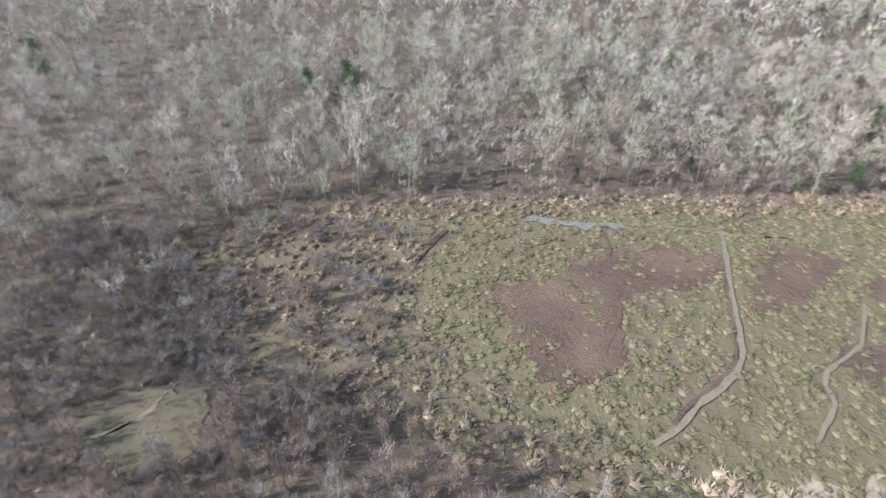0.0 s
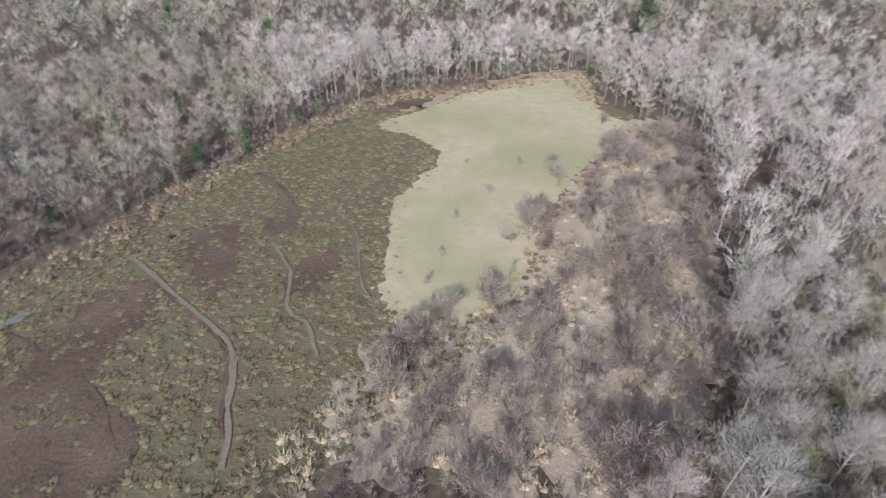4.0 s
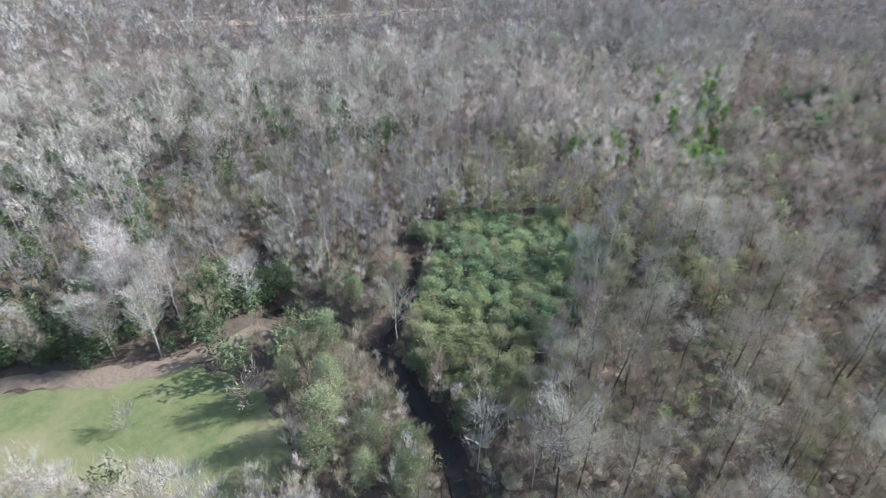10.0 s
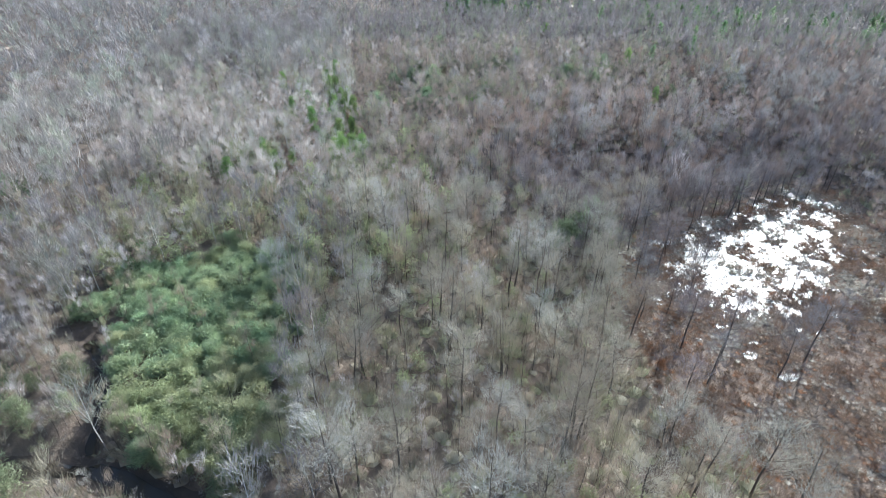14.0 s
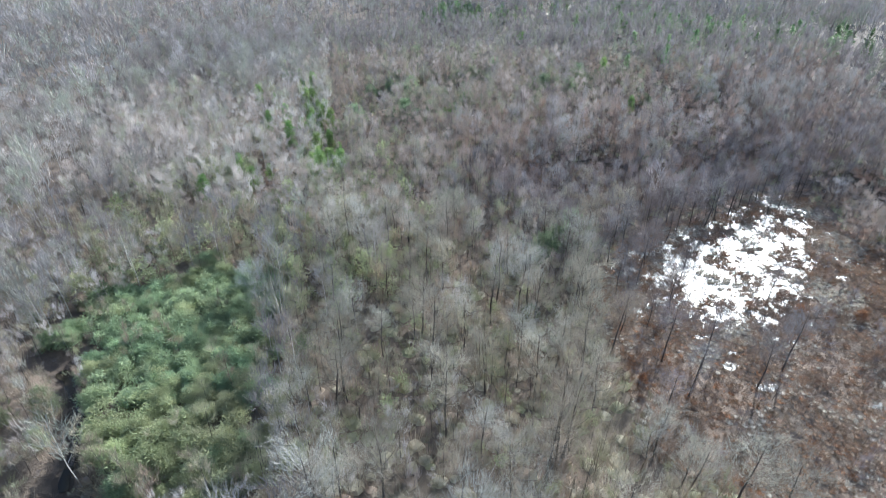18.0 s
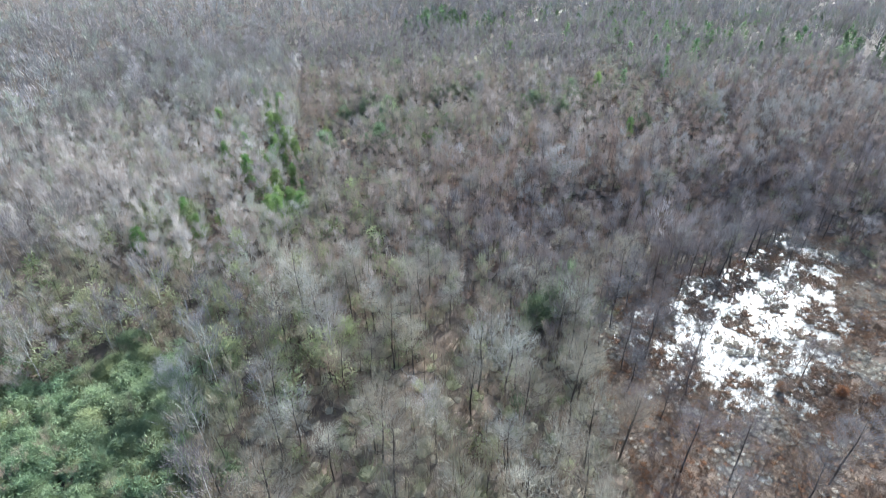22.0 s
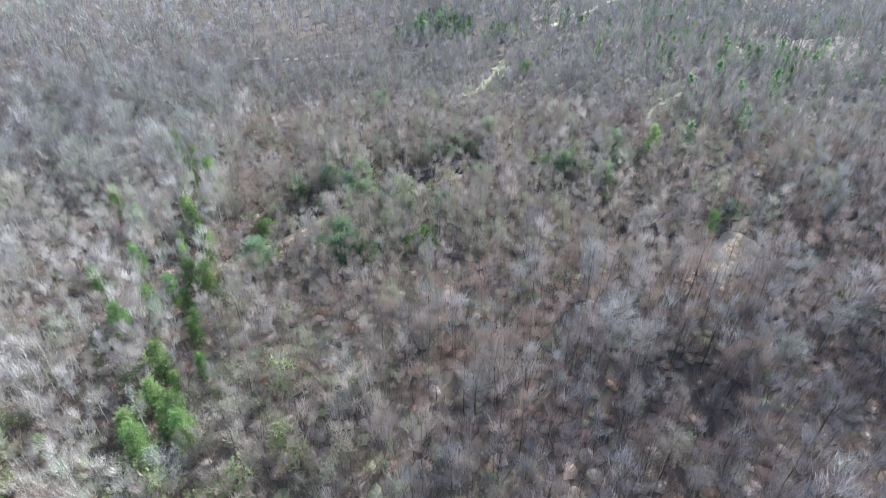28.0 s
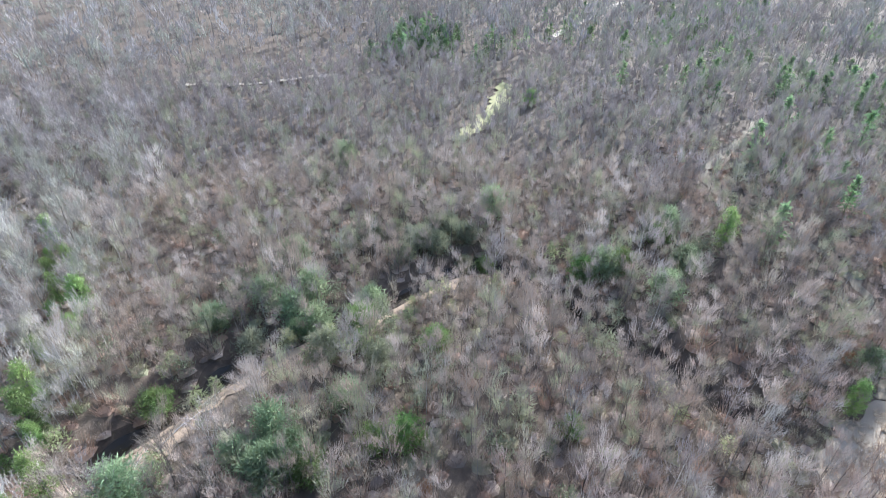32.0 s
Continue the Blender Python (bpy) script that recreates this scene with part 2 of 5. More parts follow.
LIGHT_TWIG = surface("pinkish_twigs", (0.64, 0.585, 0.565), (0.51, 0.46, 0.445), (0.56, 0.505, 0.48), 0.2, 0.03, bump=0, toned=0.28, dark=(0.42, 0.36, 0.33), thin=0.2, alt=(0.48, 0.47, 0.41))
POLE_TWIG = surface("pole_twigs", (0.59, 0.545, 0.51), (0.47, 0.425, 0.39), (0.53, 0.48, 0.435), 0.15, 0.03, bump=0, toned=0.36, dark=(0.43, 0.43, 0.31), thin=0.2, alt=(0.46, 0.38, 0.33))
# grey twigs with a slight bluish tint that paints in distance haze
HAZED_TWIG = surface("far_hazed_grey_twigs", (0.315, 0.297, 0.3), (0.24, 0.223, 0.228), (0.285, 0.255, 0.25), 0.15, 0.02, bump=0, toned=0.24, dark=(0.25, 0.215, 0.2), thin=0.2, alt=(0.26, 0.26, 0.22))
DARK_BARK = surface("dark_bark", (0.12, 0.1, 0.085), (0.07, 0.058, 0.05), (0.095, 0.08, 0.068), 3.0, 0.1, bump=0.4, toned=0.3)
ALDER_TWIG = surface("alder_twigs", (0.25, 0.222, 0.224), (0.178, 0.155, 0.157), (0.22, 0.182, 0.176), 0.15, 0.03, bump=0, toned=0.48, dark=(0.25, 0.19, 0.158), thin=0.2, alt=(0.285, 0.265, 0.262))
BROWN_TWIG = surface("brown_alder_twigs", (0.383, 0.324, 0.302), (0.275, 0.227, 0.207), (0.324, 0.248, 0.211), 0.15, 0.035, bump=0, toned=0.50, dark=(0.335, 0.243, 0.189), thin=0.2, alt=(0.378, 0.362, 0.34))
MARSH_STRAW = surface("marsh_straw", (0.275, 0.23, 0.157), (0.215, 0.18, 0.12), (0.245, 0.205, 0.137), 0.25, 0.04, bump=0, toned=0.22, thin=0.2)
PALE_SEDGE = surface("pale_sedge", (0.56, 0.51, 0.43), (0.43, 0.38, 0.31), (0.5, 0.46, 0.38), 0.3, 0.08, bump=0, toned=0.25, thin=0.2)
RUSSET = surface("russet_leaves", (0.33, 0.17, 0.09), (0.25, 0.13, 0.075), (0.36, 0.21, 0.12), 0.5, 0.1, bump=0, toned=0.25, thin=0.3)
PLANK = surface("weathered_plank", (0.26, 0.17, 0.1), (0.18, 0.115, 0.07), (0.22, 0.15, 0.095), 2.0, 0.3, bump=0.3)
SEDGE = surface("brown_sedge", (0.28, 0.21, 0.155), (0.2, 0.145, 0.105), (0.31, 0.24, 0.175), 0.2, 0.06, bump=0, toned=0.35, dark=(0.27, 0.16, 0.1), thin=0.2)


def water_surface(name, colour, rough, ripple):
    mat = bpy.data.materials.new(name)
    mat.use_nodes = True
    nodes, link = mat.node_tree.nodes, mat.node_tree.links.new
    bsdf = nodes["Principled BSDF"]
    bsdf.inputs["Base Color"].default_value = (*colour, 1)
    bsdf.inputs["Roughness"].default_value, bsdf.inputs["IOR"].default_value = rough, 1.33
    place, wave, b_node = nodes.new("ShaderNodeNewGeometry"), nodes.new("ShaderNodeTexNoise"), nodes.new("ShaderNodeBump")
    wave.inputs["Scale"].default_value, wave.inputs["Detail"].default_value = 1.8, 4
    b_node.inputs["Strength"].default_value, b_node.inputs["Distance"].default_value = ripple, 0.1
    link(place.outputs["Position"], wave.inputs["Vector"])
    link(wave.outputs["Fac"], b_node.inputs["Height"])
    link(b_node.outputs["Normal"], bsdf.inputs["Normal"])
    return mat


POND_WATER = water_surface("pond_water", (0.06, 0.06, 0.056), 0.33, 0.6)
MARSH_WATER = water_surface("marsh_water", (0.22, 0.23, 0.22), 0.25, 0.3)
CREEK_WATER = water_surface("creek_water", (0.04, 0.033, 0.025), 0.1, 0.12)

# ---- the plan, in metres ----
OPEN_LAND = [(98, -30), (85, -57), (75, -69), (59, -82), (42, -98), (20, -114), (-10, -138), (-43, -157), (-68, -163), (-90, -157),
             (-111, -155), (-135, -154), (-122, -130), (-118, -108), (-95, -93), (-70, -78), (-56, -64), (-44, -55), (-34, -48),
             (-16, -44), (2, -36), (24, -27), (60, -22)]
MEADOW = [(-50, -139), (-56, -124), (-55, -111), (-36, -95), (-27, -77), (-21, -63), (-25, -58), (-36, -54), (-43, -56), (-56, -69),
          (-66, -78), (-92, -93), (-111, -104), (-115, -120), (-132, -148), (-122, -156), (-88, -152), (-70, -145)]
MUD_FLAT = [(36, -63), (33.5, -71), (30, -78.5), (24, -85.5), (18.5, -91), (12.6, -89.5), (12, -83), (16.5, -77.5), (20.5, -72.5), (22.3, -65), (19.6, -60), (15.6, -56),
            (17.8, -49), (21.6, -45.2), (27.9, -47.4), (32.9, -51.9), (41.2, -55.9), (42, -59)]
MUD_EAST = [(7, -90), (6, -101), (-4, -103), (-1, -85), (5, -80)]
MUD_WEST = [(-6.5, -76.5), (-12, -82.5), (-19, -83.5), (-18, -77.5), (-11.7, -73)]
MUD_NORTH = [(-9.5, -101), (-17, -103.5), (-15.5, -96), (-10.5, -94)]
MUD_POOL = [(-52, -147), (-62, -146), (-73, -147), (-69, -153), (-58, -153)]
SCRUB = [(-22, -58), (-40, -56), (-64, -77), (-95, -94), (-114, -106), (-126, -98), (-112, -77), (-82, -48), (-63, -30), (-48, -20),
         (-34, -17), (-14, -26), (-6, -44)]
FIELD = [(-97, -31), (-98, -19), (-93, -9), (-88, 0), (-77, 11), (-69, 21), (-60, 28), (-50, 29), (-42, 25), (-37, 21), (-43, 15),
         (-56, 5), (-64, -3), (-73, -12), (-86, -20), (-92, -28)]
THICKET = [(-58, 80), (-50, 87), (-42, 93), (-31, 95), (-25, 89), (-24, 78), (-24, 70), (-22, 62), (-21, 53), (-20, 45), (-23, 40), (-29, 43), (-37, 47), (-41.5, 51), (-44, 57), (-48, 65), (-54, 73)]
BASIN = [(37, 93), (49, 106), (60, 112), (75, 115), (94, 127), (107, 126), (104, 105), (111, 96), (105, 85), (92, 78), (75, 73), (62, 70), (50, 75), (45, 85)]
POND = [(45, 94), (49, 104), (60, 111), (75, 115), (94, 127), (104, 125), (100, 111), (92, 102), (86, 93), (79, 84), (73, 79), (63, 73), (55, 76), (49, 84)]
BOG_LAND = [(35, 66), (36, 90), (47, 87), (52, 79), (62, 76), (79, 80), (96, 86), (118, 90), (116, 53), (75, 32), (47, 36), (34, 49)]
CREEK_WEST = [(-84, 56), (-74, 46), (-66, 43), (-58, 45), (-49, 46.3), (-41.6, 45), (-35, 42), (-29, 39), (-24, 36), (-16, 30), (-4, 24), (8, 10), (14, -6)]
CREEK_ARM = [(-56, 70), (-52, 65.3), (-48.8, 60.4), (-46.5, 55), (-46, 49)]
CREEK_NORTH = [(-24, 184.5), (-20, 188.8), (-15.6, 192.8), (-12, 197), (-6.7, 203.5), (-2.7, 206.5), (4.5, 208.3), (13, 211.7), (28, 222), (36, 224), (46, 215), (54, 202), (61, 192), (65, 185), (70, 180)]
NORTH_BANK = [(-21, 184), (-13, 191), (-5, 197), (4, 203), (15, 208), (23, 214), (33, 220)]
FIELD_PATH = [(-92, -4), (-89.5, -1), (-83.6, 6.8), (-74.8, 15), (-67.3, 22.8), (-63, 33), (-62.4, 38)]
GRAVEL_ROAD = [(95, 386), (100, 393), (120, 417), (150, 452), (200, 505)]
CLEARING = [(36, 280), (44, 292), (52, 305), (60, 328), (63, 330), (61, 312), (55, 298), (45, 284)]
FAR_FIELD = [(-262, 172), (-246, 196), (-228, 222), (-214, 246), (-205, 262), (-212, 268), (-226, 248), (-242, 222), (-258, 198), (-272, 178)]
SAND_PATCH = [(69, 170), (73, 177), (79, 180), (86, 180), (87, 174), (78, 168)]
WEST_ROAD = [(-290, 165), (-266, 186), (-246, 208), (-226, 236), (-206, 268), (-196, 284)]
EAST_TRACK = [(84, 182), (90, 185), (95, 189), (95, 196), (96, 209), (90, 233), (91, 245), (106, 257), (122, 272), (137, 285)]


def curve(points, step=1.5, closed=False):
    """A smooth line through the plan's points (Catmull-Rom)."""
    p = np.array(points, float)
    n = len(p)
    out = []
    for i in range(n if closed else n - 1):
        if closed:
            a, b, c, d = p[(i - 1) % n], p[i], p[(i + 1) % n], p[(i + 2) % n]
        else:
            a, b, c, d = p[max(i - 1, 0)], p[i], p[i + 1], p[min(i + 2, n - 1)]
        k = max(2, int(np.linalg.norm(c - b) / step))
        for t in np.arange(k) / k:
            out.append(0.5 * (2 * b + (c - a) * t + (2 * a - 5 * b + 4 * c - d) * t * t + (3 * b - a - 3 * c + d) * t ** 3))
    if not closed:
        out.append(p[-1])
    return np.array(out)


def inside(x, y, polygon):
    """Whether each place (arrays x, y) lies inside the polygon."""
    p = np.array(polygon, float)
    hit = np.zeros(np.shape(x), bool)
    for (x0, y0), (x1, y1) in zip(p, np.roll(p, -1, 0)):
        cross = (y0 > y) != (y1 > y)
        hit ^= cross & (x < (x1 - x0) * (y - y0) / (y1 - y0 + 1e-12) + x0)
    return hit


def away(x, y, line):
    """The distance of each place from a line of the plan."""
    p = np.array(line, float)
    best = np.full(np.shape(x), 1e9)
    for (x0, y0), (x1, y1) in zip(p[:-1], p[1:]):
        dx, dy = x1 - x0, y1 - y0
        t = np.clip(((x - x0) * dx + (y - y0) * dy) / (dx * dx + dy * dy + 1e-12), 0, 1)
        best = np.minimum(best, np.hypot(x - x0 - t * dx, y - y0 - t * dy))
    return best


GAP = [(69, -1), (69, -7), (62, -13), (55, -11), (52, -6), (58, 0)]
FLAT = (OPEN_LAND, GAP, FIELD, BASIN, BOG_LAND, SCRUB, FAR_FIELD, SAND_PATCH)


HOLLOW = -4.5  # the level of the bog and its pond


def eased(v):
    v = np.clip(v, 0, 1)
    return v * v * (3 - 2 * v)


def height(x, y):
    """The ground's height: low swells in the woods, level open land, the bog's hollow, the eastern rise and the cut creeks."""
    x, y = np.asarray(x, float), np.asarray(y, float)
    z = 0.35 * np.sin(x * 0.11 + 1.3) * np.sin(y * 0.093) + 0.25 * np.sin(x * 0.23 - y * 0.19)
    level = np.zeros(x.shape, bool)
    for polygon in FLAT:
        level |= inside(x, y, polygon)
    z = np.where(level, 0.0, z) * np.clip((away(x, y, FIELD_PATH) - 5) / 6, 0, 1)
    z = z + HOLLOW * eased((1.55 - np.hypot((x - 76) / 46, (y - 80) / 54)) / 0.4)
    z = z + 6 * eased((x - 50) / 60) * eased((y - 162) / 55) * (1 - eased((y - 300) / 70)) * (1 - eased((x - 260) / 100))
    for line, wide, deep in ((CREEK_WEST, 4.2, 2.2), (CREEK_ARM, 2.6, 1.8), (CREEK_NORTH, 3.2, 2.6)):
        d = away(x, y, line)
        z = z - deep * np.clip(1.25 - d / wide, 0, 1) ** 0.7 * (d < wide * 1.25)
    return z


# ---- making meshes ----


def mesh_object(name, verts, faces, material, tone=None, smooth=False):
    """One mesh object from arrays: verts (n, 3), faces (m, 3 or 4)."""
    verts, faces = np.asarray(verts, np.float32), np.asarray(faces, np.int32)
    me = bpy.data.meshes.new(name)
    me.vertices.add(len(verts))
    me.vertices.foreach_set("co", verts.ravel())
    k = faces.shape[1]
    me.loops.add(faces.size)
    me.loops.foreach_set("vertex_index", faces.ravel())
    me.polygons.add(len(faces))
    me.polygons.foreach_set("loop_start", np.arange(len(faces), dtype=np.int32) * k)
    me.polygons.foreach_set("use_smooth", np.full(len(faces), smooth))
    if tone is not None:
        me.attributes.new("tone", "FLOAT", "POINT").data.foreach_set("value", np.asarray(tone, np.float32))
    me.update(calc_edges=True)
    me.materials.append(material)
    return new(name, me)


def sheet(name, polygon, material, lift, ragged=1.5, label="", category="ground", drape=False):
    """A patch of the ground with an uneven outline, laid just over it."""
    edge = curve(polygon, 1.2, True)
    r = np.random.RandomState(len(polygon) * 7 + int(abs(polygon[0][0])))
    k = len(edge)
    wobble = np.zeros(k)
    for f in (3, 7, 13, 29, 61, 97):
        wobble += np.sin(np.arange(k) / k * 2 * np.pi * f + r.rand() * 6.28) / f ** 0.35
    wobble += r.randn(k) * 0.7
    tangent = np.roll(edge, -1, 0) - np.roll(edge, 1, 0)
    normal = np.stack([tangent[:, 1], -tangent[:, 0]], 1) / (np.linalg.norm(tangent, axis=1)[:, None] + 1e-9)
    edge = edge + normal * (wobble * ragged * 0.4)[:, None]
    verts, _, faces, *_ = geometry.delaunay_2d_cdt([Vector(p) for p in edge], [], [list(range(k))], 1, 1e-4)
    faces = [f if (verts[f[1]] - verts[f[0]]).cross(verts[f[2]] - verts[f[0]]) > 0 else f[::-1] for f in faces]
    me = bpy.data.meshes.new(name)
    me.from_pydata([(x, y, lift + (float(height(x, y)) if drape else 0.0)) for x, y in verts], [], faces)
    me.materials.append(material)
    return tagged(new(name, me), label, category, kind="structure")


def ribbon(name, line, wide, material, lift, ragged=0.4, label="", category="path", drape=True, drop=0.0):
    """A strip along a line of the plan, with uneven edges, that follows the ground."""
    mid = curve(line, 1.5)
    r = np.random.RandomState(int(abs(line[0][0]) * 3 + len(line)))
    tangent = np.gradient(mid, axis=0)
    normal = np.stack([-tangent[:, 1], tangent[:, 0]], 1) / (np.linalg.norm(tangent, axis=1)[:, None] + 1e-9)
    verts, across = [], 5
    for s in range(across):
        side = (s / (across - 1) - 0.5) * wide
        jitter = r.randn(len(mid)) * ragged * (1.0 if s in (0, across - 1) else 0.1)
        p = mid + normal * (side + jitter)[:, None]
        z = (height(p[:, 0], p[:, 1]) if drape else np.zeros(len(p))) + lift - drop
        verts.append(np.c_[p, z])
    n = len(mid)
    faces = [(s * n + i, s * n + i + 1, (s + 1) * n + i + 1, (s + 1) * n + i) for s in range(across - 1) for i in range(n - 1)]
    faces = [f[::-1] for f in faces]
    ob = mesh_object(name, np.concatenate(verts), faces, material)
    return tagged(ob, label, category, kind="structure")


# ---- plants, as arrays ----


def tube(points, radii, sides):
    """A tapered limb along points."""
    pts = np.array(points, float)
    verts, faces = [], []
    for i, p in enumerate(pts):
        ahead = pts[min(i + 1, len(pts) - 1)] - pts[max(i - 1, 0)]
        ahead = ahead / (np.linalg.norm(ahead) + 1e-9)
        u = np.cross(ahead, (0.3, 0.9, 0.1))
        u /= np.linalg.norm(u) + 1e-9
        v = np.cross(ahead, u)
        for s in range(sides):
            a = 2 * math.pi * s / sides
            verts.append(p + radii[i] * (math.cos(a) * u + math.sin(a) * v))
    for i in range(len(pts) - 1):
        for s in range(sides):
            a, b = i * sides + s, i * sides + (s + 1) % sides
            faces += [(a, b, b + sides), (a, b + sides, a + sides)]
    return np.array(verts), np.array(faces)


def joined(pieces):
    verts, faces, n = [], [], 0
    for v, f in pieces:
        verts.append(v)
        faces.append(f + n)
        n += len(v)
    return np.concatenate(verts), np.concatenate(faces)


def slivers(starts, ways, lengths, widths, r):
    """Thin pointed twigs or blades: one triangle each."""
    ways = ways / (np.linalg.norm(ways, axis=1)[:, None] + 1e-9)
    side = np.cross(ways, r.randn(len(ways), 3))
    side /= np.linalg.norm(side, axis=1)[:, None] + 1e-9
    w = (np.asarray(widths) / 2)[:, None] * side if np.ndim(widths) else widths / 2 * side
    verts = np.stack([starts - w, starts + w, starts + ways * np.asarray(lengths)[:, None]], 1).reshape(-1, 3)
    return verts, np.arange(len(verts)).reshape(-1, 3)


def bare_tree(seed, tall, reach, low, limbs, twigs, long, width, sides=4, bole=0.007, stems=1, forks=2, rising=0.35, loose=0.45):
    """A leafless tree: its wood (trunk, limbs, branches) and the sprays of fine twigs on it."""
    r = np.random.RandomState(seed)
    wood, ends = [], []
    for s in range(stems):
        lean = r.randn(2) * (0.035 if stems == 1 else 0.16) * tall
        base = r.randn(2) * 0.2 * (stems > 1)
        high = tall * (1 if s == 0 else r.uniform(0.7, 0.95))
        heights = (0, 0.35, 0.7, 1)
        line = np.array([(base[0] + lean[0] * t ** 1.4 + r.randn() * 0.012 * tall * (0 < t < 1),
                          base[1] + lean[1] * t ** 1.4 + r.randn() * 0.012 * tall * (0 < t < 1), high * 0.93 * t - 0.3 * (t == 0)) for t in heights])
        thick = tall * bole / stems ** 0.4
        wood.append(tube(line, [thick * 1.3, thick, thick * 0.6, 0.012], sides))
        ends.append((line[2], line[3]))
        each = max(1, limbs // stems)
        for i in range(each):
            t = low + (0.9 - low) * ((i + r.rand()) / each)
            start = np.array([np.interp(t, heights, line[:, k]) for k in range(3)])
            a = i * 2.4 + r.rand() * 1.2
            u = (t - low) / (0.95 - low)
            out = reach * (0.95 - 0.45 * u ** 2) * r.uniform(0.6, 1.15)
            rise = out * r.uniform(0.7, 1.5)
            tip = start + np.array([math.cos(a) * out, math.sin(a) * out, rise])
            mid = start + (tip - start) * 0.5 + np.array([math.cos(a), math.sin(a), -0.4]) * out * 0.1
            wood.append(tube([start, mid, tip] if forks > 1 else [start, tip], [thick * 0.42 * (1.25 - t), thick * 0.25 * (1.25 - t), 0.008][:3 if forks > 1 else 2], 3))
            ends.append((start + (tip - start) * 0.25, tip))
            for k in range(forks):
                p = start + (tip - start) * r.uniform(0.3, 0.85)
                q = p + np.array([math.cos(a + r.randn()), math.sin(a + r.randn()), r.uniform(0.3, 1.4)]) * out * r.uniform(0.35, 0.7)
                if forks > 1:
                    wood.append(tube([p, q], [thick * 0.13 + 0.008, 0.006], 3))
                ends.append((p, q))
    e = np.array(ends)
    pick = r.randint(0, len(e), twigs)
    f = r.rand(twigs)[:, None] ** 0.7
    start = e[pick, 0] + (e[pick, 1] - e[pick, 0]) * f + r.randn(twigs, 3) * reach * np.array([0.17, 0.17, 0.12])
    along = e[pick, 1] - e[pick, 0]
    way = along / (np.linalg.norm(along, axis=1)[:, None] + 1e-9) * 0.8 + r.randn(twigs, 3) * loose + np.array([0, 0, rising])
    fine = slivers(start, way, r.uniform(0.55, 1.3, twigs) * long, r.uniform(0.7, 1.3, twigs) * width, r)
    return joined(wood), fine


def leafy(seed, tall, wide, leaves, size, lumps=7, low=0.15, cone=False, puff=0.62, slim=1.0, upright=0.2):
    """A crown of many small leaf blades in uneven lumps, and its stems."""
    r = np.random.RandomState(seed)
    centres, radii = [], []
    for i in range(lumps):
        t = low + (1 - low) * (i + 0.6) / lumps
        ring = wide * ((1.05 - t) if cone else math.sqrt(max(0.08, 1 - (2 * t - 0.9) ** 2))) * 0.62
        a = i * 2.4 + r.rand()
        centres.append((math.cos(a) * ring * r.uniform(0.3, 1), math.sin(a) * ring * r.uniform(0.3, 1), tall * t))
        radii.append(max(0.25, (wide * (1.1 - t) if cone else wide * puff)) * r.uniform(0.5, 1.15))
    c, rad = np.array(centres), np.array(radii)
    pick = r.randint(0, lumps, leaves)
    d = r.randn(leaves, 3)
    d /= np.linalg.norm(d, axis=1)[:, None]
    p = c[pick] + d * (rad[pick] * r.uniform(0.25, 1.1, leaves))[:, None] * np.array([1, 1, 0.75])
    p[:, 2] = np.maximum(p[:, 2], 0.1)
    way = d * 0.7 + r.randn(leaves, 3) * 0.8 + np.array([0, 0, upright])
    blades = slivers(p, way, r.uniform(0.7, 1.5, leaves) * size, r.uniform(0.6, 1.1, leaves) * size * slim, r)
    wood = [tube([(0, 0, -0.2), (0, 0, tall * 0.5), (0, 0, tall * 0.93)], [tall * 0.013 + 0.02, tall * 0.009 + 0.01, 0.01], 5)]
    for q in c:
        wood.append(tube([(0, 0, q[2] * 0.6), tuple(q)], [0.03 + 0.003 * tall, 0.01], 3))
    return joined(wood), blades


def tuft(seed, tall, wide, blades, width, mound=0.5):
    """A clump of grass or sedge on its low uneven mound."""
    r = np.random.RandomState(seed)
    ring = np.arange(7) / 7 * 2 * math.pi
    rim = r.uniform(0.75, 1.2, 7) * wide * 0.5
    top = r.uniform(0.7, 1.2, 7) * wide * 0.27
    verts = np.r_[np.c_[np.cos(ring) * rim, np.sin(ring) * rim, np.full(7, -0.05)],
                  np.c_[np.cos(ring) * top, np.sin(ring) * top, r.uniform(0.75, 1.0, 7) * tall * mound], [[0, 0, tall * mound * 1.1]]]
    faces = [q for k in range(7) for q in ((k, (k + 1) % 7, 7 + (k + 1) % 7), (k, 7 + (k + 1) % 7, 7 + k), (7 + k, 7 + (k + 1) % 7, 14))]
    a = r.rand(blades) * 6.28
    out = wide * 0.42 * r.rand(blades) ** 0.5
    start = np.c_[np.cos(a) * out, np.sin(a) * out, np.full(blades, tall * mound * 0.5)]
    way = np.c_[np.cos(a) * wide * 0.5, np.sin(a) * wide * 0.5, np.full(blades, tall)] + r.randn(blades, 3) * 0.15
    return joined([(verts, np.array(faces)), slivers(start, way, r.uniform(0.5, 1.1, blades) * tall, r.uniform(0.7, 1.3, blades) * width, r)])


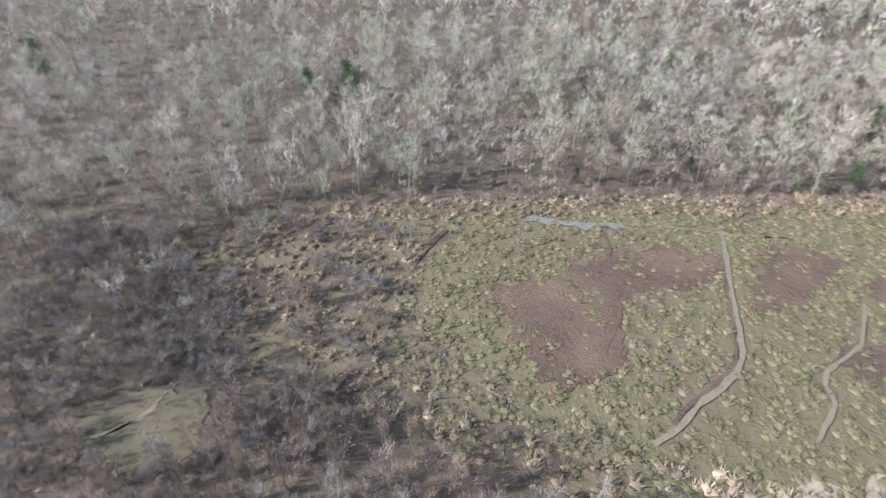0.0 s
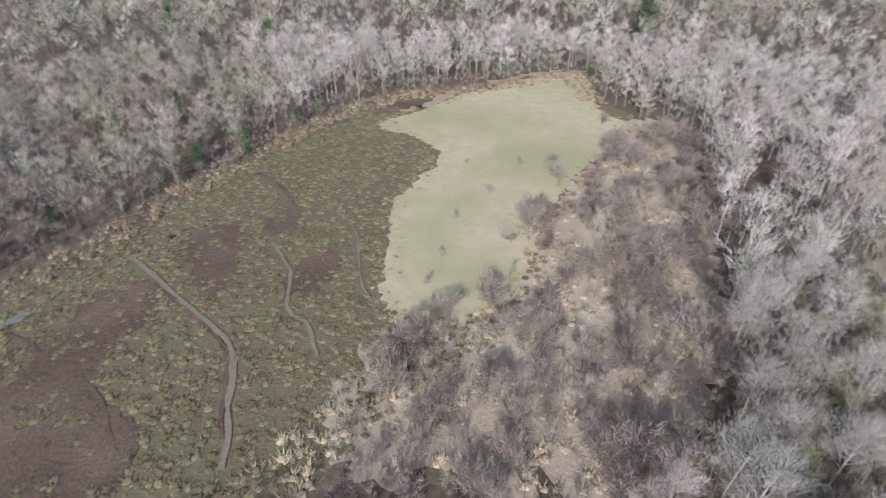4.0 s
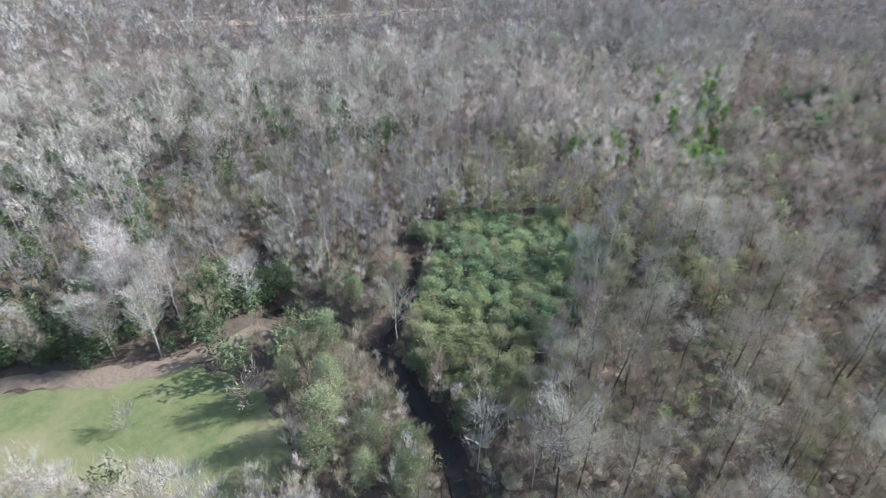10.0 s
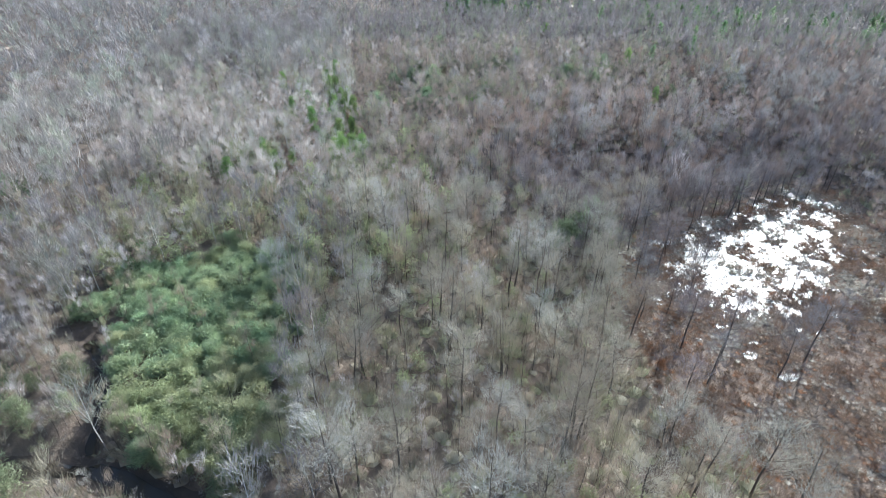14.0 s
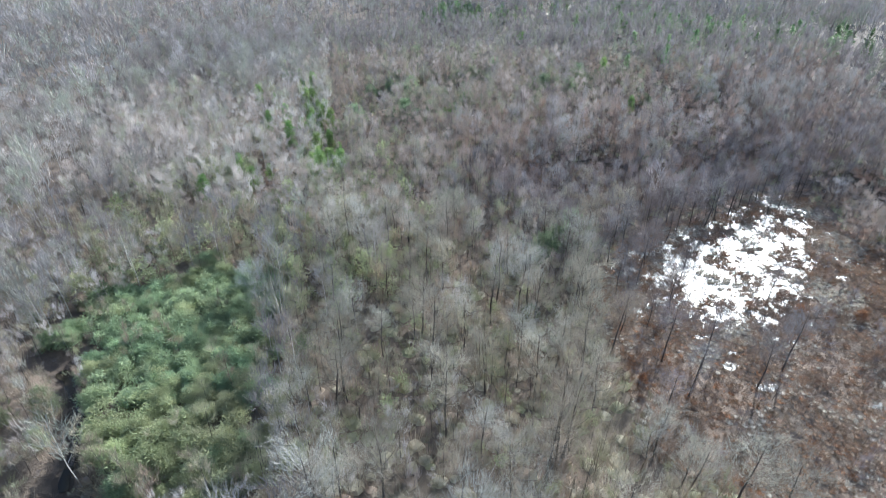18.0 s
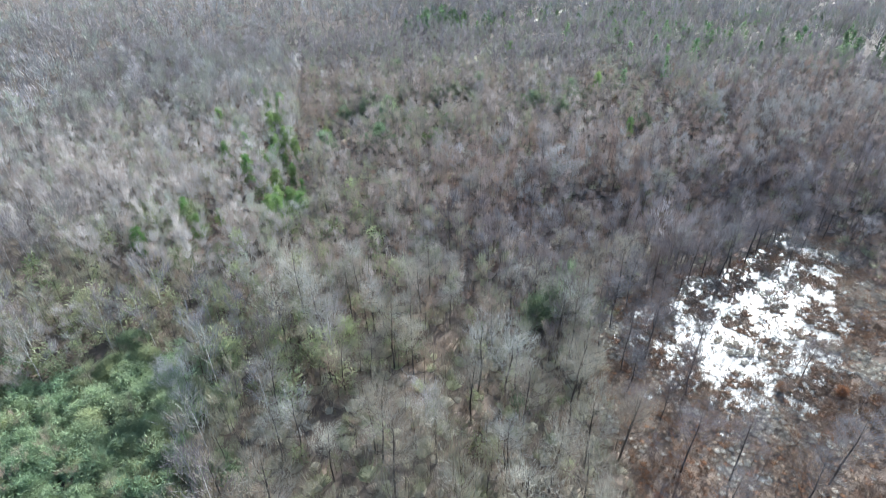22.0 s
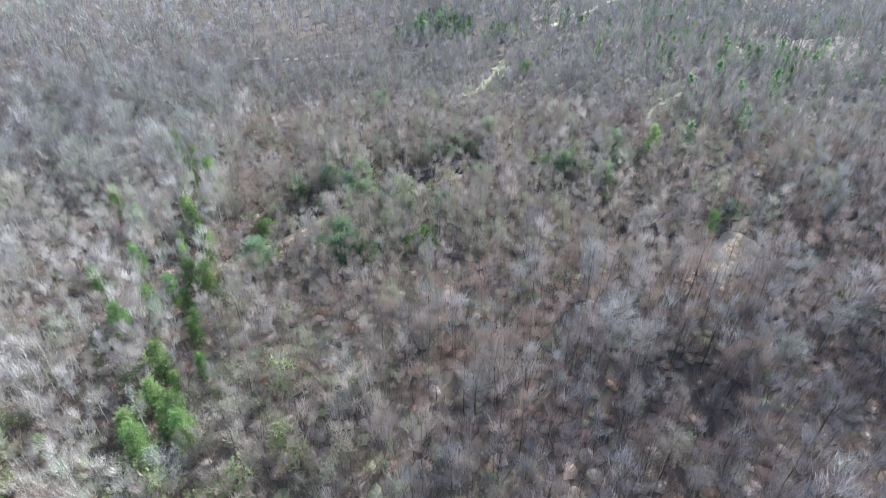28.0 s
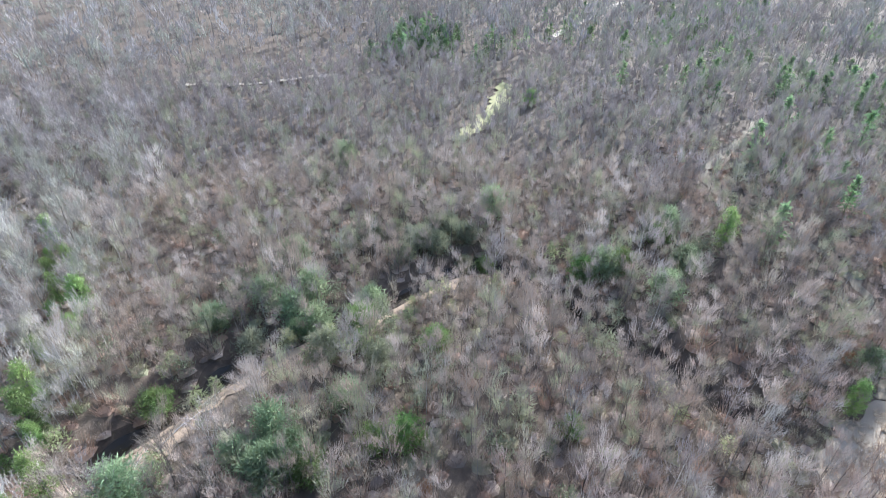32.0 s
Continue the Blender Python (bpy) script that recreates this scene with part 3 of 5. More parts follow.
def spread_over(name, templates, x, y, size, material, seed, label, category, bark=None):
    """Many plants of a kind as one mesh: copies of the templates, turned and sized, standing on the ground."""
    r = np.random.RandomState(seed)
    n = len(x)
    z = height(x, y)
    which, turn, own = r.randint(0, len(templates), n), r.rand(n) * 6.28, r.rand(n)
    verts, faces, tones, slots, count = [], [], [], [], 0
    for k, template in enumerate(templates):
        woody = 0
        if bark:
            woody = len(template[0][1])
            template = joined(template)
        v, f = template
        i = np.where(which == k)[0]
        if not len(i):
            continue
        s, c = np.sin(turn[i])[:, None], np.cos(turn[i])[:, None]
        w = size[i][:, None]
        px = (v[None, :, 0] * c - v[None, :, 1] * s) * w + x[i][:, None]
        py = (v[None, :, 0] * s + v[None, :, 1] * c) * w + y[i][:, None]
        pz = v[None, :, 2] * w + z[i][:, None]
        verts.append(np.stack([px, py, pz], -1).reshape(-1, 3))
        faces.append((f[None] + (np.arange(len(i)) * len(v))[:, None, None] + count).reshape(-1, 3))
        tones.append(np.repeat(own[i], len(v)))
        slots.append(np.tile(np.arange(len(f)) < woody, len(i)))
        count += len(i) * len(v)
    ob = mesh_object(name, np.concatenate(verts), np.concatenate(faces), material, np.concatenate(tones))
    if bark:
        ob.data.materials.append(bark)
        ob.data.polygons.foreach_set("material_index", np.concatenate(slots).astype(np.int32))
    return tagged(ob, label, category, kind="stuff")


def part(name, piece, material, parent, label=""):
    """One mesh part of a thing, from arrays of verts and faces."""
    ob = mesh_object(name, piece[0], piece[1], material)
    ob.parent = parent
    return tagged(ob, label)


def plant(name, pieces, label, category, group):
    """A plant that stands alone: its base and its parts (name, piece, material)."""
    base = tagged(new(name), label, category, group)
    for part_name, piece, material in pieces:
        part(part_name, piece, material, base)
    return base


def stand(kinds, x, y, size, seed):
    """Plants at the places: the kinds themselves first, then copies of them."""
    r = np.random.RandomState(seed)
    z = height(np.asarray(x, float), np.asarray(y, float))
    for i in range(len(x)):
        m = pose(x[i], y[i], z[i], 0, 0, r.rand() * 360) @ Matrix.Scale(size[i], 4)
        k = kinds[i % len(kinds)]
        if i < len(kinds):
            k.matrix_basis = m
        else:
            made = copy_thing(k, m)
            made.matrix_basis = m


def scatter(x0, x1, y0, y1, gap, seed):
    """Places about a gap apart, unevenly."""
    r = np.random.RandomState(seed)
    gx, gy = np.meshgrid(np.arange(x0, x1, gap), np.arange(y0, y1, gap))
    x, y = gx.ravel() + (r.rand(gx.size) - 0.5) * gap * 1.3, gy.ravel() + (r.rand(gx.size) - 0.5) * gap * 1.3
    return x, y


def wooded(x, y):
    """Whether trees grow there: not on open land, water, paths or roads."""
    ok = ~inside(x, y, OPEN_LAND) & ~inside(x, y, FIELD) & ~inside(x, y, BASIN) & ~inside(x, y, BOG_LAND) & ~inside(x, y, SCRUB)
    ok &= ~inside(x, y, GAP) & ~inside(x, y, CLEARING) & ~inside(x, y, FAR_FIELD) & ~inside(x, y, SAND_PATCH)
    for line, gap in ((CREEK_WEST, 2.3), (CREEK_ARM, 1.6), (CREEK_NORTH, 2.0), (NORTH_BANK, 1.7), ([(-17.5, 181.5), (-14.6, 186.5), (-12, 191), (-8.5, 196.5)], 2.6), (FIELD_PATH, 2.6), (GRAVEL_ROAD, 5.0), (WEST_ROAD, 6.0), (EAST_TRACK, 1.5)):
        ok &= away(x, y, line) > gap
    return ok


# ---- the ground ----
gx = np.unique(np.r_[np.arange(-4600, -400, 300), np.arange(-400, -110, 20), np.arange(-110, 120, 1.25), np.arange(120, 400, 20), np.arange(400, 4700, 300)])
gy = np.unique(np.r_[np.arange(-4600, -300, 300), np.arange(-300, -10, 20), np.arange(-10, 230, 1.25), np.arange(230, 560, 20), np.arange(560, 4700, 300)])
mx, my = np.meshgrid(gx, gy)
gz = height(mx, my)
i, j = np.meshgrid(np.arange(len(gy) - 1), np.arange(len(gx) - 1), indexing="ij")
corner = (i * len(gx) + j).ravel()
ground = mesh_object("ground", np.c_[mx.ravel(), my.ravel(), gz.ravel()],
                     np.c_[corner, corner + 1, corner + 1 + len(gx), corner + len(gx)], LITTER, smooth=True)
tagged(ground, "brown forest floor covered with dry leaf litter", "ground", kind="structure")
sheet("marsh", OPEN_LAND, MARSH, 0.05, 2.5, "olive and brown marsh of rough grass", "marsh")
sheet("scrub_soil", SCRUB, SCRUB_SOIL, 0.07, 4.0, "brown soil and dry grass below bare shrubs", "ground")
sheet("scrub_ground", [(-16, -52), (-40, -56), (-64, -77), (-95, -94), (-114, -106), (-121, -100), (-103, -81), (-78, -61), (-58, -47), (-40, -38), (-20, -40)], TAN, 0.1, 7.0, "tan dry grass between bare shrubs", "ground")
sheet("meadow", MEADOW, STRAW, 0.13, 1.6, "pale straw-green mown meadow", "meadow")
for flat in (MUD_FLAT, MUD_EAST, MUD_WEST, MUD_NORTH, MUD_POOL):
    sheet("mud_flat", flat, MUD, 0.17, 2.2, "bare reddish-brown mud in the marsh", "mud")
sheet("grass_field", FIELD, GREEN, 0.06, 1.6, "small green mown field with dry patches", "field")
sheet("bog", BOG_LAND, BOG, HOLLOW + 0.03, 3.0, "rusty brown bog of dead sedge", "bog")
sheet("sand_patch", SAND_PATCH, TAN, 0.22, 2.0, "pale sandy patch of dry grass in young woods", "ground", drape=True)
sheet("bog", BASIN, BOG, HOLLOW + 0.036, 3.0, "brown sedge bog round the pond", "bog")
sheet("pond", POND, POND_WATER, HOLLOW + 0.07, 4.0, "shallow pond glaring white in the sun", "water")
sheet("far_field", FAR_FIELD, BANK_SOIL, 0.3, 2.0, "bare tan field beside a far road", "field")
sheet("clearing", CLEARING, MOSS, 0.5, 2.0, "mossy yellow-green clearing in the woods", "clearing")
ribbon("field_path", FIELD_PATH, 3.6, PATH_SOIL, 0.1, 0.4, "brown dirt path along the field's edge", "path")
ribbon("gravel_road", GRAVEL_ROAD, 3.6, PALE_DIRT, 0.4, 0.5, "pale gravel road between the pines", "road")
ribbon("farm_road", WEST_ROAD, 3.0, DIRT, 0.3, 0.8, "pale dirt road far behind the woods", "road")
ribbon("sand_track", EAST_TRACK, 1.8, TRAIL, 0.12, 0.5, "sandy track through young woods", "path")
# mud banks coloured near black for the shade in the cuts
for line, wide in ((CREEK_WEST, 4.4), (CREEK_ARM, 3.2), (CREEK_NORTH, 4.2)):
    ribbon("creek_bank", line, wide, SHADED_WET_MUD, 0.16, 0.35, "wet mud banks of a cut creek, with painted shade", "bank")
ribbon("creek_water", CREEK_WEST, 2.1, CREEK_WATER, 0.34, 0.15, "dark still water in a cut creek", "water")
ribbon("creek_water", CREEK_ARM, 1.6, CREEK_WATER, 0.34, 0.2, "dark shaded arm of the creek", "water")
ribbon("creek_water", CREEK_NORTH, 2.0, CREEK_WATER, 0.34, 0.3, "dark water of a winding creek", "water")

# more of the ground: banks, sandy patches, worn lines in the marsh
ribbon("dirt_bank", [(-17.5, 181.5), (-14.6, 186.5), (-12, 191), (-8.5, 196.5)], 4.4, BANK_SOIL, 0.16, 0.8, "slumped tan dirt bank of the creek", "bank")
ribbon("dirt_bank", NORTH_BANK, 2.2, BANK_SOIL, 0.14, 0.5, "bare brown bank beside the creek", "bank")
ribbon("sand_strip", [(-50, 338), (-24, 337), (-9, 341), (3, 344)], 2.4, PALE_DIRT, 0.5, 0.6, "pale sand strip in far woods", "sand")
ribbon("sand_strip", [(-76, 236), (-67, 253), (-62, 264)], 2.2, DIRT, 0.4, 0.6, "tan track between grey trees", "path")
MARSH_TRAILS = (([(15.7, -98.8), (12.8, -91.6), (8.8, -80.8), (4.6, -70.5), (3.3, -65), (4.1, -59.3), (5.6, -53.8), (6.3, -49.1), (8, -44.5)], 0.85),
                ([(-8.9, -91.7), (-9.7, -81), (-6.6, -70.4), (-8.6, -65.7), (-7.8, -57.5)], 0.65),
                ([(-22.5, -101.2), (-25, -88.9), (-19.8, -70.2), (-22, -64)], 0.45))
MARSH_DITCHES = (([(-12.5, -124), (-14.5, -120), (-16.1, -112.6), (-16.5, -104.3), (-15.5, -98)], 1.0),
                 ([(59, -66.9), (57.8, -60.4), (55.4, -51.9)], 0.9), ([(34.4, -85.3), (29.9, -79.4), (29.4, -75.5)], 0.7),
                 ([(22, -66), (20.4, -59.5), (19.7, -53.5)], 0.8))
for line, wide in MARSH_TRAILS:
    ribbon("marsh_trail", line, wide, TRAIL, 0.22, 0.1, "worn pale trail across the marsh", "path", drape=False)
# a dark strip beside the main trail
ribbon("marsh_ditch", [(x + 0.85, y) for x, y in MARSH_TRAILS[0][0][1:-1]], 0.75, MUD, 0.205, 0.1, "dark strip beside a worn trail", "ditch", drape=False)
for line, wide in MARSH_DITCHES:
    ribbon("marsh_ditch", line, wide, MUD, 0.22, 0.2, "dark ditch in the marsh", "ditch", drape=False)
ribbon("marsh_water", [(49, -80), (42.7, -82.5), (36.6, -86.1), (31, -90)], 1.9, MARSH_WATER, 0.2, 0.4, "narrow water pool at the marsh's edge", "water", drape=False)
ribbon("marsh_trail", [(31, -91), (23, -96), (14, -100), (0, -108)], 0.8, TRAIL, 0.2, 0.35, "pale grassy track along the marsh", "path", drape=False)

# ---- woods ----
BIG = [bare_tree(s, 18, 4.2, 0.28, 16, 1700, 1.5, 0.05, sides=5, bole=0.006, rising=0.6, loose=0.4) for s in range(6)]
FINE = [bare_tree(s + 5, 18, 4.0, 0.36, 14, 1500, 1.5, 0.038, sides=6, bole=0.0085, rising=0.5, loose=0.42) for s in range(4)]
TALL = [bare_tree(s + 10, 14, 3.0, 0.3, 8, 270, 1.75, 0.085, sides=3, bole=0.0055, forks=1, rising=0.85, loose=0.36) for s in range(6)]
YOUNG = [bare_tree(s + 20, 9.0, 1.6, 0.12, 5, 268, 1.55, 0.04, sides=3, bole=0.0055, forks=1, rising=1.35, loose=0.4) for s in range(8)]
YOUNG_FAR = [bare_tree(s + 30, 8.5, 1.6, 0.12, 2, 110, 1.7, 0.075, sides=3, bole=0.0045, forks=1, rising=1.2, loose=0.36) for s in range(6)]
FAR = [bare_tree(s + 40, 13, 3.4, 0.25, 3, 62, 2.1, 0.27, sides=3, bole=0.006, forks=1, rising=0.8, loose=0.36) for s in range(5)]
TALL_FAR = [bare_tree(s + 10, 14, 3.1, 0.3, 7, 190, 1.9, 0.115, sides=3, bole=0.006, forks=1, rising=0.85, loose=0.36) for s in range(6)]
LOW = [bare_tree(s + 50, 4.0, 1.8, 0.05, 3, 84, 1.25, 0.085, sides=3, bole=0.007, forks=1, rising=0.9, loose=0.4) for s in range(5)]
SHRUB = [bare_tree(s + 60, 3.2, 1.6, 0.05, 8, 300, 0.8, 0.055, sides=3, bole=0.008, stems=4, forks=1) for s in range(5)]
BRUSH = [tuft(s + 40, 2.8, 2.9, 70, 0.062, 0.1) for s in range(6)]
NEAR_LAND = [(-112, -34), (-40, -34), (-16, 22), (40, 22), (62, 60), (62, 104), (104, 124), (104, 150), (-60, 150), (-112, 60)]
SCRUB_EAST = [(92, 2), (120, -17), (80, -56), (60, -62), (52, -48), (44, -30), (36, -20), (50, -4), (66, 12)]


GREEN_TREES = [(-45, 229), (-42, 223), (-39, 218), (-33, 209), (-36, 204), (-31, 184), (-29, 179), (-28, 187), (-22, 161), (-21, 157), (-21, 147), (-16, 136), (-21, 134),
               (-35, 137), (-48, 125), (-19, 141), (-24, 150), (-28, 168), (-26, 173), (-51, 203), (-44, 196), (-37, 177), (-41, 170), 
               (78, 180), (80, 217), (-47, 235), (-33, 214), (-20, 139), (-23, 144), (-30, 190), (-40, 226), (-30, 164), (-33, 159), (-25, 166), (-18, 150), (-22, 170), (-25, 181), (-33, 196), (-36, 211), (-19, 132), (-24, 138), (-38, 131), (-43, 139)]
GREEN_SHRUBS = [(1, 186), (4, 184), (2, 181), (56, 214), (0, 225), (-11, 208.6), (1.7, 207), (5.2, 207.3), (-3, 183), (5.5, 182), (1, 180), (40, 238), (-11, 209), (1, 211), (-15, 179), (39, 112), (30, 101),
                (37, 106), (34, 104), (8, 267), (73, 225), (85, 186), (14, 213), (4, 215),
                (-4, 214), (11, 190), (64, 206), (70, 212)]
OLIVE_SHRUBS = [(20, 224), (24, 228), (30, 232), (10, 228), (16, 232), (13, 231), (19, 233), (27, 233), (33, 229), (32, 223), (22, 231), (27, 226), (-5, 205), (7, 200), (15, 197)]
BRIGHT_SHRUBS = [(6, 180), (14, 183), (18, 183), (40, 182), (12.5, 205.8), (-16.5, 194), (65, 303), (60, 215), (36, 223), (12, 202), (70, 222), (52, 214), (24, 200)]


def clear_of(x, y, spots, gap):
    """Whether each place keeps a gap from all the spots."""
    ok = np.ones(np.shape(x), bool)
    for sx, sy in spots:
        ok &= np.hypot(x - sx, y - sy + 0.6 * gap) > gap
    return ok


ALDER_LAND = [(26, 94), (44, 98), (60, 104), (100, 118), (165, 140), (165, 220), (84, 182), (50, 172), (20, 164), (16, 130)]


def among_alders(x, y):
    """The alders' stand, with a loose edge."""
    return inside(x + 11 * np.sin(y * 1.9 + x * 2.3), y + 9 * np.sin(x * 1.7 - y * 2.9), ALDER_LAND)


def young_land(x, y):
    """The young woods: north of the pond and the thicket, east of the creek."""
    return (y > 100 - 0.35 * np.clip(x, -60, 100)) & (x > -75 - 0.25 * (y - 100)) & (np.hypot(x - 15, y - 150) < 205) & (x < y + 20)


def woods(name, kind, box, gap, sizes, material, bark, seed, label, keep, prob=1.0):
    x, y = scatter(*box, gap, seed)
    ok = wooded(x, y) & keep(x, y)
    r = np.random.RandomState(seed + 1)
    ok &= r.rand(len(x)) < prob
    swell = np.sin(x * 0.13 + 2.0 * np.sin(y * 0.05)) * np.sin(y * 0.11 + 1.7 * np.sin(x * 0.043)) + 0.6 * np.sin(x * 0.31 + y * 0.27)
    ok &= swell > -1.42
    x, y, swell = x[ok], y[ok], swell[ok]
    return spread_over(name, kind, x, y, r.uniform(*sizes, len(x)) * (1 + 0.16 * swell), material, seed + 2, label, "woods", bark)


def road_in_sight(x, y):
    """Open land on the south-eastern side of the farm road."""
    return away(x - 9, y + 8, WEST_ROAD) > 15


def not_thicket(x, y):
    return ~inside(x, y, THICKET)


def close_by(x, y):
    """Whether the flight passes near enough for full saplings."""
    return np.hypot(x - 10, (y - 140) * 0.9) < 112


def sapling_land(x, y):
    return young_land(x, y) & not_thicket(x, y) & ~among_alders(x, y) & clear_of(x, y, GREEN_TREES, 2.6) & clear_of(x, y, GREEN_SHRUBS, 1.7) & clear_of(x, y, OLIVE_SHRUBS, 1.7)


for some, twig_colour, bark_colour, seed, words in ((lambda x, y: x >= -14 - 0.12 * (y - 108), YOUNG_TWIG, BARK, 11, "dense young bare woods of grey-brown saplings"),
                                                   (lambda x, y: x < -14 - 0.12 * (y - 108), POLE_TWIG, PALE_BARK, 110, "dense young bare woods of pale grey saplings")):
    woods("young_woods", YOUNG, (-140, 180, 60, 350), 2.85, (0.65, 1.2), twig_colour, bark_colour, seed, words,
          lambda x, y: sapling_land(x, y) & close_by(x, y) & some(x, y))
woods("young_woods", YOUNG_FAR, (-150, 220, 60, 360), 3.0, (0.65, 1.25), MAUVE_TWIG, BARK, 111, "distant young bare woods of grey-brown saplings",
      lambda x, y: sapling_land(x, y) & ~close_by(x, y))
woods("pole_woods", YOUNG, (-110, -12, 108, 240), 7.5, (1.0, 1.4), TWIG, PALE_BARK, 112, "slender pale grey poles among young woods",
      lambda x, y: sapling_land(x, y) & (x < -14 - 0.12 * (y - 108)))
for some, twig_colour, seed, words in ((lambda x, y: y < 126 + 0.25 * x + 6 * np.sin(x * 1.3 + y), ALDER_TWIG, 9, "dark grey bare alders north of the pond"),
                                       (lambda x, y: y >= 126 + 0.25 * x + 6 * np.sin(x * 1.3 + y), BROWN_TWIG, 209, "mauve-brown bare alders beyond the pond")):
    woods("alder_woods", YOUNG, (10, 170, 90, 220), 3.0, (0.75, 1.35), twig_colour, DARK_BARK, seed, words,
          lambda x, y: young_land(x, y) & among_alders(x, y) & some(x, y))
woods("alder_crowns", TALL, (10, 165, 90, 220), 6.5, (0.5, 0.85), GREY_TWIG, DARK_BARK, 109, "taller grey crowns among dark alders",
      lambda x, y: young_land(x, y) & among_alders(x, y) & (np.sin(x * 0.19 + 1.3 * np.sin(y * 0.11)) + np.sin(y * 0.17 + 0.8) > 0.5))
woods("far_crowns", TALL, (-150, -26, 212, 345), 7.0, (0.75, 1.1), GREY_TWIG, BARK, 194, "tall grey rounded crowns beyond the young woods",
      lambda x, y: young_land(x, y) & (x < -24 - 0.25 * (y - 212)))
woods("pale_woods", TALL, (-120, 170, 90, 330), 11.0, (0.5, 0.85), MAUVE_TWIG, PALE_BARK, 12, "taller grey trees among young woods",
      lambda x, y: young_land(x, y) & ~inside(x, y, NEAR_LAND) & ~among_alders(x, y) & not_thicket(x, y))
for some, twig_colour, seed, words in ((lambda x, y: y < 24, LIGHT_TWIG, 13, "pale pinkish bare woods round the fields"), (lambda x, y: y >= 24, TWIG, 113, "bare grey-brown woods beyond the creek")):
    woods("west_woods", TALL_FAR, (-240, 60, -235, 260), 5.2, (0.65, 1.1), twig_colour, PALE_BARK, seed, words,
          lambda x, y: (np.hypot(x, y) < 225) & ~young_land(x, y) & ~inside(x, y, NEAR_LAND) & (x < -30) & not_thicket(x, y) & some(x, y))
for some, twig_colour, seed, words in ((lambda x, y: y < 40, TWIG, 14, "pale bare woods beyond the marsh"), (lambda x, y: y >= 40, HAZED_TWIG, 114, "grey bare woods east of the bog")):
    woods("south_woods", TALL_FAR, (-60, 232, -260, 165), 5.6, (0.65, 1.0), twig_colour, BARK, seed, words,
          lambda x, y: (np.hypot(x, y) < 225) & ((x > 64) | (y < -90)) & (x >= -30 + 0 * y) & ~inside(x, y, NEAR_LAND) & ~young_land(x, y) & ~inside(x, y, SCRUB_EAST) & some(x, y))
for some, twig_colour, seed, words in ((lambda x, y: y < -20, TWIG, 15, "far bare woods of pale grey"), (lambda x, y: (y >= -20) & (x < 0), GREY_TWIG, 215, "far bare woods of grey crowns"), (lambda x, y: (y >= -20) & (x >= 0), HAZED_TWIG, 115, "far bare woods of dim grey with painted haze")):
    woods("far_woods", FAR, (-450, 400, -430, 560), 7.9, (0.6, 1.4), twig_colour, BARK, seed, words,
          lambda x, y: (np.hypot(x, y) >= 225) & ~young_land(x, y) & (np.hypot(x, y - 50) < np.where(y > 130, 480, 400)) & ((x < 150) | (y > x - 90) | (y < 0.15 * x)) & road_in_sight(x, y) & some(x, y))
woods("far_saplings", FAR, (-30, 330, 225, 500), 5.4, (0.4, 0.8), MAUVE_TWIG, BARK, 221, "distant bare saplings between far crowns",
      lambda x, y: ~young_land(x, y) & (x > -20) & (y > 0.75 * x + 110) & (np.hypot(x, y) > 190))
woods("far_saplings", FAR, (-330, -60, 130, 400), 6.2, (0.4, 0.8), GREY_TWIG, BARK, 224, "distant pale saplings between grey crowns",
      lambda x, y: ~young_land(x, y) & (np.hypot(x, y) > 190) & road_in_sight(x, y))
woods("undergrowth", LOW, (-230, 170, -235, 200), 6.4, (0.6, 1.4), TWIG, BARK, 17, "low bare brush under the pale woods",
      lambda x, y: (np.hypot(x, y) < 225) & ~young_land(x, y) & ~inside(x, y, NEAR_LAND) & ((x < -30) | (x > 64) | (y < -90)))
woods("understory", YOUNG, (-115, 66, -36, 152), 3.2, (0.5, 1.05), OLIVE_TWIG, DARK_BARK, 16, "bare saplings under the tall trees",
      lambda x, y: inside(x, y, NEAR_LAND) & (not_thicket(x, y) | (np.sin(x * 1.7) * np.sin(y * 1.3) > 0.3)) & ~young_land(x, y))

# single tall trees over the fields, the creek and the pond's edge
bare = [plant("bare_tree", (("trunk", t[0], DARK_BARK), ("crown", t[1], NEAR_TWIG)), "tall bare dark-trunked tree with fine grey twigs", "tree", "tall trees over creek and pond") for t in FINE[:3]]
pale = [plant("bare_tree", (("trunk", t[0], PALE_BARK), ("crown", t[1], tint)), "tall bare tree with pale bark", "tree", "pale trees round the field") for t, tint in zip(BIG[3:], (PALE_TWIG, LIGHT_TWIG, PALE_TWIG))]
x, y = scatter(-14, 106, 22, 152, 7.4, 71)
ok = inside(x, y, NEAR_LAND) & wooded(x, y) & not_thicket(x, y) & ((y < 108) | (np.random.RandomState(171).rand(len(x)) < 0.3))
stand(bare, x[ok], y[ok], np.random.RandomState(72).uniform(0.55, 1.0, ok.sum()) * np.where(y[ok] < 108, 1, 0.62), 73)
x, y = scatter(-112, -14, -34, 150, 5.6, 74)
ok = inside(x, y, NEAR_LAND) & wooded(x, y) & not_thicket(x, y) & (np.random.RandomState(75).rand(len(x)) < 0.78) & ((y < 104) | (x < -62))
own = np.random.RandomState(76).uniform(0.5, 0.85, len(x))
WILLOWS = [(-53, 37), (-50, 40.5), (-48, 31), (-43, 34), (-39, 29), (-33, 31), (-28, 32.5), (-36, 35), (-30, 27), (-25, 29), (-36, 25), (-55, 52), (-50, 54), (-57, 58), (-60, 50), (-52, 60)]
ok &= clear_of(x, y, WILLOWS, 6.5)
close = ok & (y < 34) & (x > -92)
stand(pale, x[close], y[close], own[close], 77)
ok &= ~close
